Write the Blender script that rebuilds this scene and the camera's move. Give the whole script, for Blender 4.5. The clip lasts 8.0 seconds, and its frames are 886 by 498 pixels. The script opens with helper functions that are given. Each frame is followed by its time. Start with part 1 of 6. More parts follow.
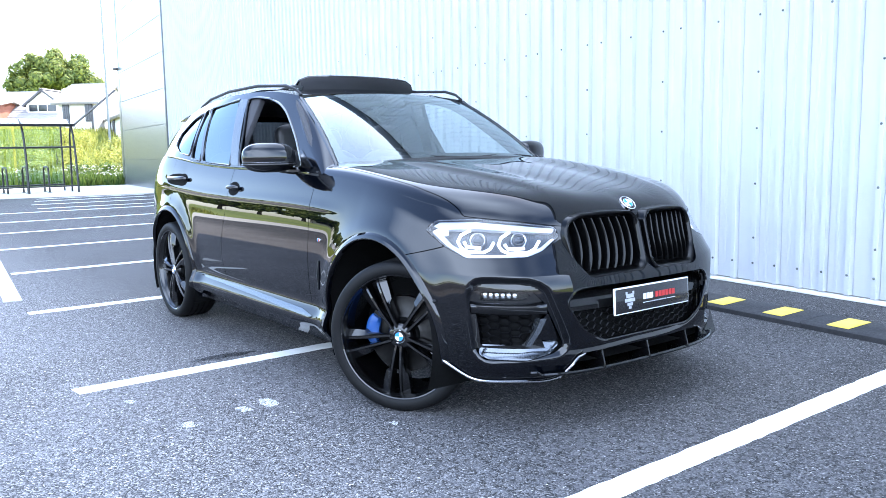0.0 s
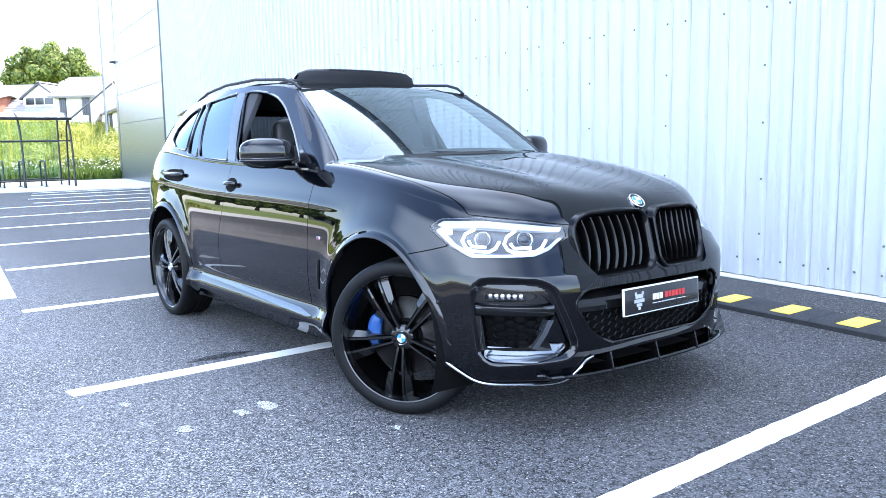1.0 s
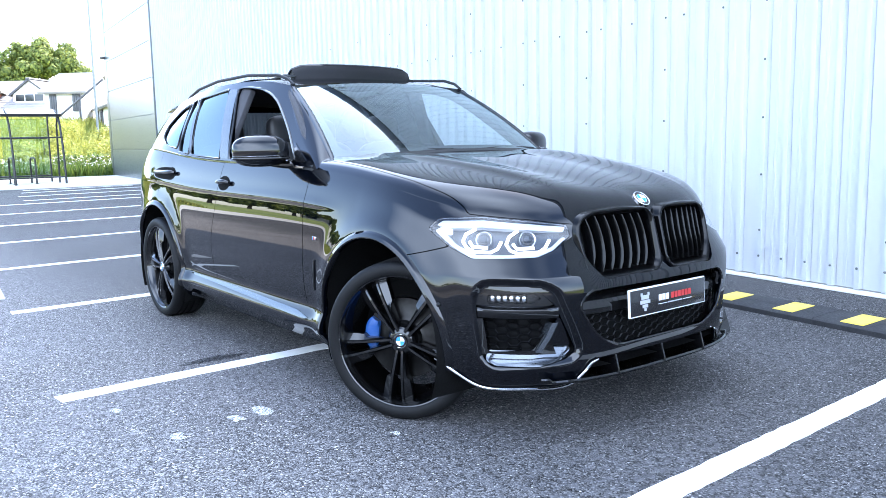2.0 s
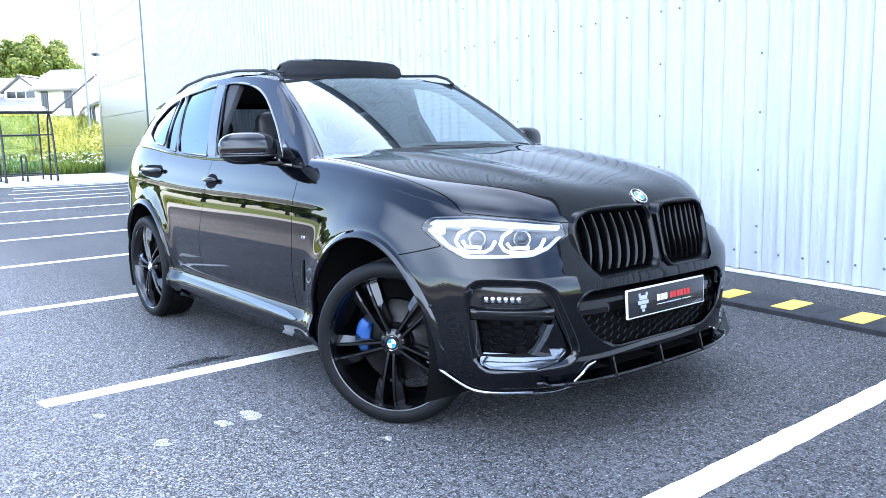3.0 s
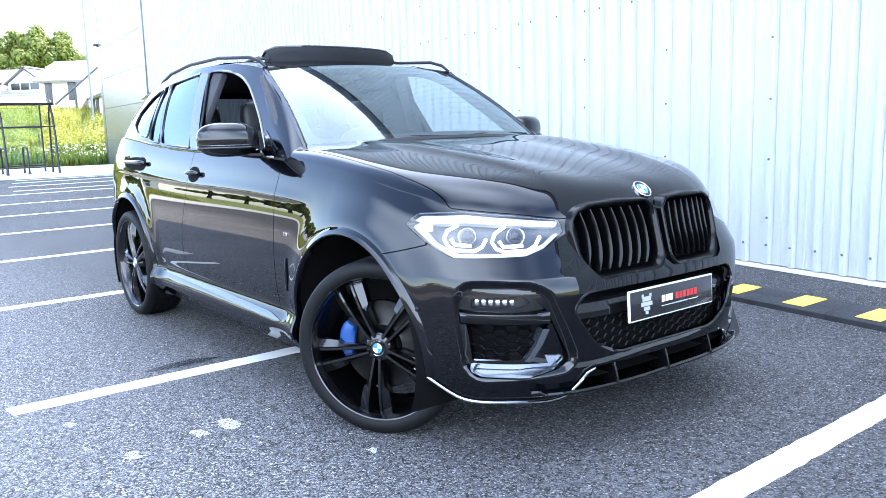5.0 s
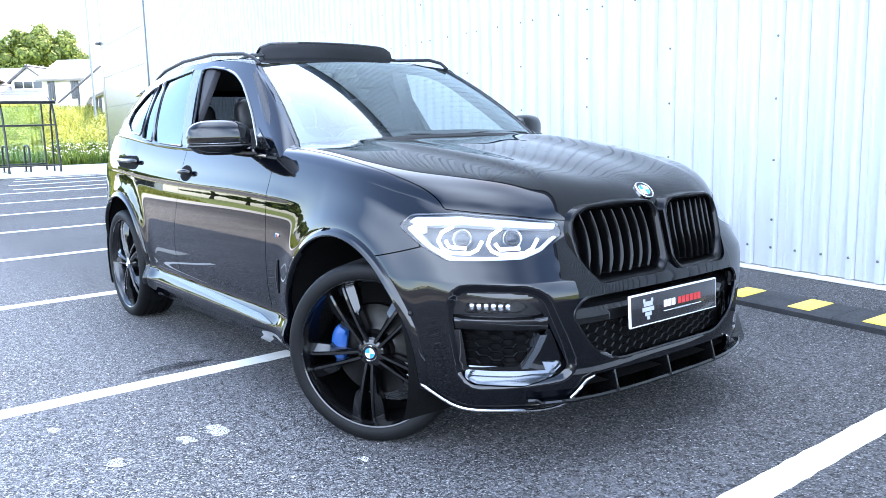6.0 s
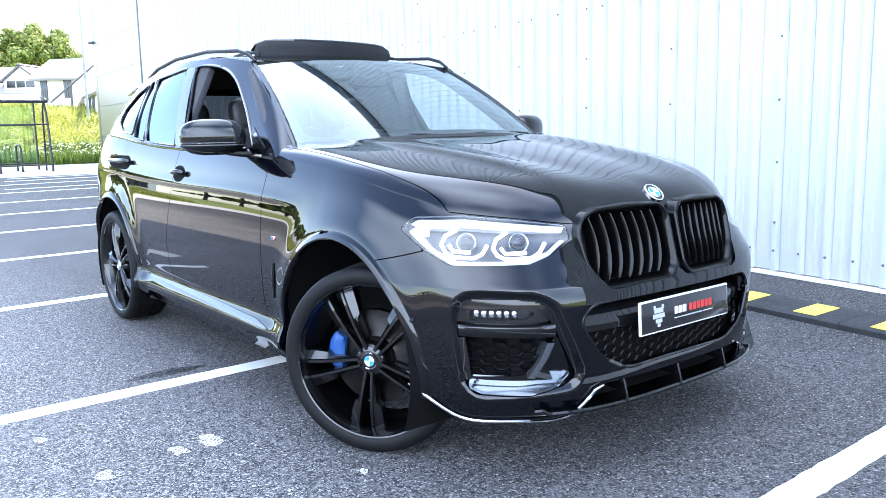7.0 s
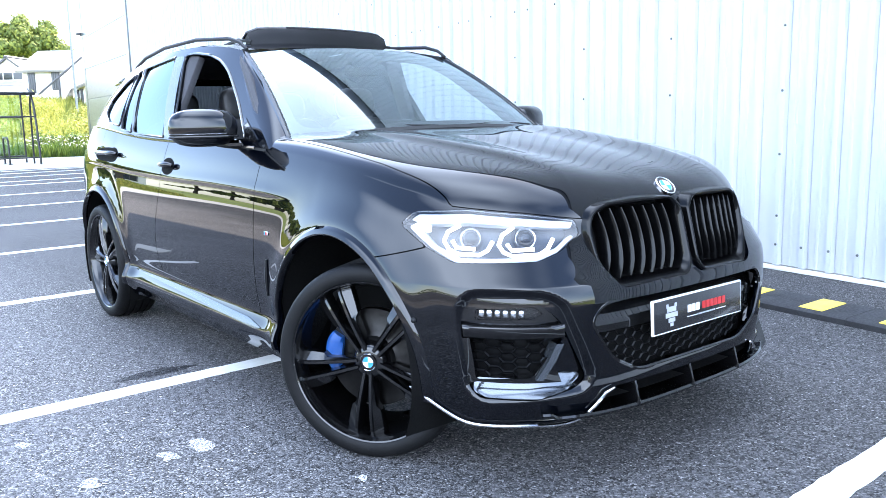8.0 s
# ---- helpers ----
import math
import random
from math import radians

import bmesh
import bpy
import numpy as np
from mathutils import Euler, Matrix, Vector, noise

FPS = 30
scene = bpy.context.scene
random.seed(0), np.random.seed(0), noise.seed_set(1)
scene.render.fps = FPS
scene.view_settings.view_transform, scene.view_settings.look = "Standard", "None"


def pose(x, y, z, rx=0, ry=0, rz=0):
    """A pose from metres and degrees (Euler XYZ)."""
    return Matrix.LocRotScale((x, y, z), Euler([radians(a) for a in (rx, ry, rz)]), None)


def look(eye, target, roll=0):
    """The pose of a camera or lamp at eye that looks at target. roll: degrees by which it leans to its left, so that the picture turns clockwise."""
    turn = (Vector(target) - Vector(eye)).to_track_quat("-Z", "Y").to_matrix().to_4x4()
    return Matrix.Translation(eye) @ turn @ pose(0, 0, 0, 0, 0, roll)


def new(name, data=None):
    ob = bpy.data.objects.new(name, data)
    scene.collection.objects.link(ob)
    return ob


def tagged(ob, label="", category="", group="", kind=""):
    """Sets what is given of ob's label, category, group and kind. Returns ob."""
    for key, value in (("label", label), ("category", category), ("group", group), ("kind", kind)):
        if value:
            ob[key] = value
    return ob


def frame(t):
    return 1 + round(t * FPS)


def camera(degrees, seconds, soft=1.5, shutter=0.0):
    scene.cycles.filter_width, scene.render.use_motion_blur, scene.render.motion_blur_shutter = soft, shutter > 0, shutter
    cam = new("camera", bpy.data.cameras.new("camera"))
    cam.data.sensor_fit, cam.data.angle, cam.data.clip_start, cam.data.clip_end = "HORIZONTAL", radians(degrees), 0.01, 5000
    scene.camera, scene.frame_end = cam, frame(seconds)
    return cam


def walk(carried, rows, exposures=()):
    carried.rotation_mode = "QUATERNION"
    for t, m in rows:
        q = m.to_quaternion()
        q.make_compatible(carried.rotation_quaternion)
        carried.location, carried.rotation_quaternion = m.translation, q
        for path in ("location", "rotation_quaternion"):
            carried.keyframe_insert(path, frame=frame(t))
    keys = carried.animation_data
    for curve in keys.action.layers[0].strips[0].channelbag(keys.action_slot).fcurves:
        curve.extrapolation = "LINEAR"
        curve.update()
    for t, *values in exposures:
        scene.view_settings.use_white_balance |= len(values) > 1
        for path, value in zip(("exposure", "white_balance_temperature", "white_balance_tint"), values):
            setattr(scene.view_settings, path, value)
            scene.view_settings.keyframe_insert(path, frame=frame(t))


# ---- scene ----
cam = camera(57.4, 8.0, soft=0.6)
PATH = [
    (0, (4.61, -3.001, 1.239), (3.031, -1.798, 0.996), -0.9),
    (0.5, (4.56, -2.979, 1.244), (2.981, -1.778, 0.993), -0.9),
    (1, (4.508, -2.953, 1.251), (2.933, -1.748, 0.992), -0.9),
    (1.5, (4.452, -2.931, 1.26), (2.882, -1.72, 0.994), -1.0),
    (3, (4.332, -2.84, 1.262), (2.778, -1.614, 0.981), -1.3),
    (3.5, (4.294, -2.78, 1.266), (2.741, -1.554, 0.978), -1.4),
    (4, (4.253, -2.729, 1.271), (2.698, -1.508, 0.973), -1.5),
    (4.5, (4.219, -2.685, 1.265), (2.658, -1.471, 0.961), -1.7),
    (6, (4.126, -2.544, 1.25), (2.559, -1.339, 0.945), -1.4),
    (6.5, (4.082, -2.526, 1.245), (2.518, -1.317, 0.945), -1.2),
    (7, (4.016, -2.5, 1.245), (2.458, -1.283, 0.942), -1.2),
    (7.5, (3.943, -2.469, 1.236), (2.393, -1.245, 0.926), -1.2),
    (8, (3.883, -2.445, 1.236), (2.34, -1.213, 0.915), -1.2),
]
walk(cam, [(t, look(eye, target, roll)) for t, eye, target, roll in PATH], [(0, 3.15, 6760, 12), (4, 3.25, 6880, 12), (8, 3.36, 7020, 12)])
import functools

# ---- world, sun, exposure ----
SUN_AZ, SUN_EL = radians(112), radians(50)
world = bpy.data.worlds.new("daylight")
scene.world = world
world.use_nodes = True
wn = world.node_tree.nodes
sky = wn.new("ShaderNodeTexSky")
sky.sky_type, sky.sun_disc = "NISHITA", False
sky.sun_elevation, sky.sun_rotation = SUN_EL, radians(90) - SUN_AZ
sky.air_density, sky.dust_density, sky.ozone_density = 0.75, 0.7, 2.2
wn["Background"].inputs["Strength"].default_value = 0.135
# an added veil of cloud over the whole sky, denser here and thinner there; its offset is picked to brighten what the
# bumper reflects and leave the doors dark
wl = world.node_tree.links.new
wtc, wmap, wnoise, wcover, wmix = wn.new("ShaderNodeTexCoord"), wn.new("ShaderNodeMapping"), wn.new("ShaderNodeTexNoise"), wn.new("ShaderNodeMapRange"), wn.new("ShaderNodeMix")
wmap.inputs["Location"].default_value, wmap.inputs["Scale"].default_value = (3.36, 4.08, 2.44), (1, 1, 1.6)
wnoise.inputs["Scale"].default_value, wnoise.inputs["Detail"].default_value = 0.9, 1.5
wcover.inputs["From Min"].default_value, wcover.inputs["From Max"].default_value = 0.41, 0.60
wmix.data_type = "RGBA"
wmix.inputs[7].default_value = (5.4, 6.9, 9.5, 1)
wl(wtc.outputs["Generated"], wmap.inputs["Vector"])
wl(wmap.outputs["Vector"], wnoise.inputs["Vector"])
wl(wnoise.outputs["Fac"], wcover.inputs["Value"])
wl(wcover.outputs["Result"], wmix.inputs[0])
wl(sky.outputs["Color"], wmix.inputs[6])
wl(wmix.outputs[2], wn["Background"].inputs["Color"])
sun = new("sun", bpy.data.lights.new("sun", "SUN"))
sun.data.energy, sun.data.angle, sun.data.color = 2.6, radians(0.5), (1.0, 0.95, 0.86)
sun.matrix_world = look((0, 0, 30), (-math.cos(SUN_AZ) * math.cos(SUN_EL), -math.sin(SUN_AZ) * math.cos(SUN_EL), 30 - math.sin(SUN_EL)))

# ---- materials ----
def material(name, color=(0.5, 0.5, 0.5), rough=0.5, metal=0.0, **more):
    m = bpy.data.materials.new(name)
    m.use_nodes = True
    b = m.node_tree.nodes["Principled BSDF"]
    b.inputs["Base Color"].default_value = (*color, 1)
    b.inputs["Roughness"].default_value = rough
    b.inputs["Metallic"].default_value = metal
    for key, value in more.items():
        b.inputs[key.replace("_", " ")].default_value = value
    return m


def nodes_of(m):
    return m.node_tree.nodes, m.node_tree.links.new, m.node_tree.nodes["Principled BSDF"]


def coords(m, scale=(1, 1, 1)):
    n, link, _ = nodes_of(m)
    tc, mp = n.new("ShaderNodeTexCoord"), n.new("ShaderNodeMapping")
    mp.inputs["Scale"].default_value = scale
    link(tc.outputs["Object"], mp.inputs["Vector"])
    return mp.outputs["Vector"]


def noise_tex(m, vec, scale, detail=4.0, rough=0.55):
    n, link, _ = nodes_of(m)
    t = n.new("ShaderNodeTexNoise")
    t.inputs["Scale"].default_value, t.inputs["Detail"].default_value, t.inputs["Roughness"].default_value = scale, detail, rough
    link(vec, t.inputs["Vector"])
    return t.outputs["Fac"]


def ramp(m, fac, *stops):
    n, link, _ = nodes_of(m)
    r = n.new("ShaderNodeValToRGB")
    while len(r.color_ramp.elements) < len(stops):
        r.color_ramp.elements.new(0.5)
    for e, (p, c) in zip(r.color_ramp.elements, stops):
        e.position, e.color = p, (*(c if isinstance(c, tuple) else (c, c, c)), 1)
    link(fac, r.inputs["Fac"])
    return r.outputs["Color"]


def mixed(m, fac, a, b, blend="MIX"):
    n, link, _ = nodes_of(m)
    x = n.new("ShaderNodeMix")
    x.data_type, x.blend_type = "RGBA", blend
    for sock, value in ((x.inputs[0], fac), (x.inputs[6], a), (x.inputs[7], b)):
        if isinstance(value, (int, float)):
            sock.default_value = value
        elif isinstance(value, tuple):
            sock.default_value = (*value, 1)
        else:
            link(value, sock)
    return x.outputs[2]


def bumped(m, height, strength=0.3, distance=0.01):
    n, link, b = nodes_of(m)
    k = n.new("ShaderNodeBump")
    k.inputs["Strength"].default_value, k.inputs["Distance"].default_value = strength, distance
    link(height, k.inputs["Height"])
    link(k.outputs["Normal"], b.inputs["Normal"])


def worn(name, c1, c2, scale=6.0, rough=(0.4, 0.6), bump=0.1, metal=0.0, fine=60.0, **more):
    """Two-scale variation between two close colours, with fine relief."""
    m = material(name, c1, rough[0], metal, **more)
    n, link, b = nodes_of(m)
    v = coords(m)
    big, small = noise_tex(m, v, scale), noise_tex(m, v, fine, 3)
    col = ramp(m, big, (0.3, c1), (0.72, c2))
    link(mixed(m, 0.25, col, ramp(m, small, (0.3, c1), (0.7, c2))), b.inputs["Base Color"])
    link(ramp(m, small, (0.3, rough[0]), (0.7, rough[1])), b.inputs["Roughness"])
    if bump:
        bumped(m, small, bump, 0.004)
    return m


def asphalt_material():
    m = material("asphalt", (0.06, 0.06, 0.065), 0.8, Specular_IOR_Level=0.06)
    n, link, b = nodes_of(m)
    v = coords(m)
    vor = n.new("ShaderNodeTexVoronoi")
    vor.inputs["Scale"].default_value = 150
    link(v, vor.inputs["Vector"])
    stone = ramp(m, vor.outputs["Color"], (0.0, 0.009), (0.38, 0.042), (0.7, 0.135), (0.9, 0.28), (1.0, 0.68))
    big = noise_tex(m, v, 0.55, 5)
    fine = noise_tex(m, v, 26, 5, 0.7)
    dust = ramp(m, big, (0.38, 0.0), (0.7, 0.55))
    dust2 = mixed(m, 1.0, dust, ramp(m, fine, (0.42, 0.0), (0.62, 1.0)), "MULTIPLY")
    sep, wander, near_side = n.new("ShaderNodeSeparateXYZ"), n.new("ShaderNodeMath"), n.new("ShaderNodeMapRange")
    link(v, sep.inputs[0])
    wander.operation, wander.inputs[1].default_value = "MULTIPLY_ADD", 1.6
    link(big, wander.inputs[0])
    link(sep.outputs["Y"], wander.inputs[2])
    link(wander.outputs[0], near_side.inputs["Value"])
    near_side.inputs["From Min"].default_value, near_side.inputs["From Max"].default_value = 0.1, -1.3
    far_side, within = n.new("ShaderNodeMapRange"), n.new("ShaderNodeMath")
    link(wander.outputs[0], far_side.inputs["Value"])
    far_side.inputs["From Min"].default_value, far_side.inputs["From Max"].default_value = -7.5, -5.0
    within.operation = "MULTIPLY"
    link(near_side.outputs["Result"], within.inputs[0])
    link(far_side.outputs["Result"], within.inputs[1])
    pale_band = mixed(m, within.outputs[0], (0.78, 0.75, 0.735), (1.62, 1.53, 1.48))   # paler in a wandering band past the bays' ends, darker on both sides
    link(mixed(m, 1.0, mixed(m, dust2, stone, (0.21, 0.215, 0.23)), pale_band, "MULTIPLY"), b.inputs["Base Color"])
    link(ramp(m, vor.outputs["Color"], (0.0, 0.55), (1.0, 0.85)), b.inputs["Roughness"])
    h = mixed(m, 0.5, ramp(m, vor.outputs["Distance"], (0.0, 1.0), (0.7, 0.0)), fine)
    bumped(m, h, 0.75, 0.007)
    return m


ASPHALT = asphalt_material()


def grass_ground():
    m = material("grass", (0.1, 0.14, 0.02), 0.9)
    n, link, b = nodes_of(m)
    v = coords(m)
    big, fine = noise_tex(m, v, 0.12, 5), noise_tex(m, v, 3.0, 6)
    col = ramp(m, big, (0.3, (0.08, 0.13, 0.03)), (0.5, (0.14, 0.18, 0.04)), (0.7, (0.21, 0.22, 0.05)))
    link(mixed(m, 0.4, col, ramp(m, fine, (0.3, (0.06, 0.11, 0.015)), (0.7, (0.27, 0.28, 0.05)))), b.inputs["Base Color"])
    bumped(m, fine, 0.6, 0.1)
    return m


def cladding_material():
    m = material("white_cladding", (0.78, 0.8, 0.82), 0.42, **{"Specular_IOR_Level": 0.4})
    n, link, b = nodes_of(m)
    streak = noise_tex(m, coords(m, (6, 6, 0.25)), 1.2, 5)
    big = noise_tex(m, coords(m), 0.4, 3)
    a = ramp(m, streak, (0.3, (0.735, 0.765, 0.785)), (0.65, (0.80, 0.82, 0.835)))
    link(mixed(m, 0.3, a, ramp(m, big, (0.3, (0.745, 0.77, 0.79)), (0.7, (0.81, 0.825, 0.835)))), b.inputs["Base Color"])
    return m


def paint_material():
    m = material("black_car_paint", (0.0006, 0.0012, 0.0028), 0.45, 0.0, Specular_IOR_Level=0.0, Coat_Weight=1.0, Coat_Roughness=0.0, Coat_IOR=1.5)
    n, link, b = nodes_of(m)
    f = noise_tex(m, coords(m), 900, 1)
    link(ramp(m, f, (0.4, (0.0002, 0.0004, 0.0010)), (0.7, (0.0007, 0.0012, 0.0026))), b.inputs["Base Color"])
    return m


def clear_glass(name, tint, f0=0.05, gloss=(1, 1, 1)):
    """Thin glass: clear straight on, more of a mirror at a glance."""
    m = bpy.data.materials.new(name)
    m.use_nodes = True
    n, link = m.node_tree.nodes, m.node_tree.links.new
    n.remove(n["Principled BSDF"])
    tr, gl, mix, lw = n.new("ShaderNodeBsdfTransparent"), n.new("ShaderNodeBsdfGlossy"), n.new("ShaderNodeMixShader"), n.new("ShaderNodeLayerWeight")
    tr.inputs["Color"].default_value = (*tint, 1)
    gl.inputs["Color"].default_value, gl.inputs["Roughness"].default_value = (*gloss, 1), 0.0
    lw.inputs["Blend"].default_value = 0.5
    pw, mr = n.new("ShaderNodeMath"), n.new("ShaderNodeMapRange")
    pw.operation, pw.inputs[1].default_value = "POWER", 4.0
    link(lw.outputs["Facing"], pw.inputs[0])
    link(pw.outputs[0], mr.inputs["Value"])
    mr.inputs["To Min"].default_value, mr.inputs["To Max"].default_value = f0, 1.0
    link(mr.outputs["Result"], mix.inputs["Fac"])
    link(tr.outputs[0], mix.inputs[1])
    link(gl.outputs[0], mix.inputs[2])
    link(mix.outputs[0], n["Material Output"].inputs["Surface"])
    return m


GRASS = grass_ground()
CLAD = cladding_material()
PAINT = paint_material()
GLASS = clear_glass("windscreen_glass", (0.70, 0.76, 0.77), 0.14, (0.85, 0.98, 1.0))
PRIVACY = clear_glass("privacy_glass", (0.05, 0.055, 0.06), 0.08, (0.72, 0.86, 0.92))
CLEAR = clear_glass("lamp_glass", (0.93, 0.95, 0.97), 0.06)
POLY = clear_glass("shelter_sheet", (0.78, 0.88, 0.82), 0.05)
GLOSS = material("gloss_black", (0.0012, 0.0012, 0.0014), 0.4, 0.0, Specular_IOR_Level=0.1, Coat_Weight=1.0, Coat_Roughness=0.02, Coat_IOR=1.5)
KIDNEYBLACK = material("deep_gloss_black", (0.0008, 0.0008, 0.001), 0.4, 0.0, Specular_IOR_Level=0.05, Coat_Weight=0.45, Coat_Roughness=0.02, Coat_IOR=1.45)
SATIN = worn("satin_black_plastic", (0.0035, 0.0035, 0.004), (0.007, 0.007, 0.0075), 8, (0.4, 0.55), 0.12, fine=300, Specular_IOR_Level=0.25)
GRILLE = worn("grille_black", (0.0015, 0.0015, 0.0017), (0.003, 0.003, 0.0032), 8, (0.28, 0.36), 0.0, Specular_IOR_Level=0.12)
SLAT = worn("satin_black_slat", (0.001, 0.001, 0.0011), (0.002, 0.002, 0.0022), 8, (0.16, 0.22), 0.0, Specular_IOR_Level=0.22)
MATT = worn("dark_liner", (0.002, 0.002, 0.002), (0.004, 0.004, 0.004), 8, (0.75, 0.9), 0.1, fine=120, Specular_IOR_Level=0.1)
RUBBER = worn("tyre_rubber", (0.003, 0.003, 0.0033), (0.006, 0.0059, 0.006), 9, (0.5, 0.65), 0.15, fine=180, Specular_IOR_Level=0.16)
RIM = material("gloss_black_alloy", (0.0012, 0.0012, 0.0014), 0.4, 0.0, Specular_IOR_Level=0.1, Coat_Weight=1.0, Coat_Roughness=0.02, Coat_IOR=1.5)
STEEL = worn("disc_steel", (0.018, 0.0175, 0.017), (0.032, 0.031, 0.03), 14, (0.28, 0.42), 0.05, 1.0)
LAMPDARK = material("lamp_housing_grey", (0.03, 0.033, 0.038), 0.25, 0.3)
CHROME = material("chrome", (0.8, 0.81, 0.82), 0.08, 1.0)
BLUE = worn("blue_caliper_paint", (0.004, 0.045, 0.17), (0.006, 0.06, 0.22), 20, (0.3, 0.4), 0.03)
LINE = worn("road_paint", (0.62, 0.61, 0.57), (0.82, 0.81, 0.78), 7, (0.6, 0.8), 0.3, fine=90)
KERBRUB = worn("kerb_rubber", (0.009, 0.009, 0.010), (0.026, 0.026, 0.028), 6, (0.6, 0.85), 0.3, fine=70)
YELLOW = worn("yellow_marker", (0.72, 0.5, 0.05), (0.8, 0.6, 0.12), 9, (0.45, 0.6), 0.1)
CONCRETE = worn("pale_concrete", (0.42, 0.4, 0.36), (0.55, 0.53, 0.49), 1.5, (0.8, 0.95), 0.3, fine=30)
PANELGREY = worn("grey_composite_panel", (0.125, 0.14, 0.14), (0.15, 0.165, 0.165), 0.8, (0.26, 0.32), 0.0, 0.45)
FROZEN = worn("satin_grey_trim", (0.085, 0.095, 0.108), (0.105, 0.116, 0.13), 5, (0.22, 0.23), 0.0, 0.8, Coat_Weight=0.2)
DARKSTEEL = worn("black_steel", (0.004, 0.004, 0.0045), (0.009, 0.009, 0.0095), 8, (0.35, 0.5), 0.05)
LEATHER = worn("black_leather", (0.005, 0.005, 0.0055), (0.010, 0.010, 0.011), 12, (0.42, 0.6), 0.25, fine=220)
HEADLINER = worn("grey_headliner", (0.034, 0.034, 0.038), (0.045, 0.045, 0.05), 12, (0.9, 0.95), 0.1)

# ---- building helpers ----
def spline(*knots):
    """A smooth natural cubic curve through (a, b) knots, straight beyond its ends."""
    xs, ys = np.array([k[0] for k in knots], float), np.array([k[1] for k in knots], float)
    n, h = len(xs), np.diff(xs)
    A, r = np.eye(n), np.zeros(n)
    for i in range(1, n - 1):
        A[i, i - 1:i + 2] = h[i - 1], 2 * (h[i - 1] + h[i]), h[i]
        r[i] = 6 * ((ys[i + 1] - ys[i]) / h[i] - (ys[i] - ys[i - 1]) / h[i - 1])
    k = np.linalg.solve(A, r)

    def value(x):
        x = np.asarray(x, float)
        i = np.clip(np.searchsorted(xs, x) - 1, 0, n - 2)
        d, e, hi = x - xs[i], xs[i + 1] - x, h[i]
        s = (k[i] * e ** 3 + k[i + 1] * d ** 3) / (6 * hi) + (ys[i] / hi - k[i] * hi / 6) * e + (ys[i + 1] / hi - k[i + 1] * hi / 6) * d
        s0 = (ys[1] - ys[0]) / h[0] - h[0] * (2 * k[0] + k[1]) / 6
        s1 = (ys[-1] - ys[-2]) / h[-1] + h[-1] * (2 * k[-1] + k[-2]) / 6
        return np.where(x < xs[0], ys[0] + s0 * (x - xs[0]), np.where(x > xs[-1], ys[-1] + s1 * (x - xs[-1]), s))
    return value


def shape(*corners, r=0.0):
    """Signed distance, positive inside, to a polygon in (a, b) with corners rounded by r."""
    P = np.array(corners, float)
    c = P.mean(0)

    def inside(a, b):
        q = np.stack([np.asarray(a, float), np.asarray(b, float)], -1)
        best, sign = np.full(q.shape[:-1], 1e9), np.ones(q.shape[:-1])
        j = len(P) - 1
        for i in range(len(P)):
            e, w = P[j] - P[i], q - P[i]
            t = np.clip((w @ e) / (e @ e), 0, 1)
            d = w - t[..., None] * e
            best = np.minimum(best, (d * d).sum(-1))
            c1, c2, c3 = q[..., 1] >= P[i][1], q[..., 1] < P[j][1], e[0] * w[..., 1] > e[1] * w[..., 0]
            flip = (c1 & c2 & c3) | (~c1 & ~c2 & ~c3)
            sign = np.where(flip, -sign, sign)
            j = i
        return -sign * np.sqrt(best) + 0 * r
    return inside


def rounded(P, r, steps=5):
    """The polygon P with its corners rounded by r."""
    out, n = [], len(P)
    for i in range(n):
        p, a, b = Vector(P[i]), Vector(P[i - 1]), Vector(P[(i + 1) % n])
        u, v = (a - p), (b - p)
        d = min(r, u.length * 0.45, v.length * 0.45)
        s, e = p + u.normalized() * d, p + v.normalized() * d
        for k in range(steps + 1):
            t = k / steps
            out.append(tuple((1 - t) ** 2 * s + 2 * t * (1 - t) * p + t * t * e))
    return out


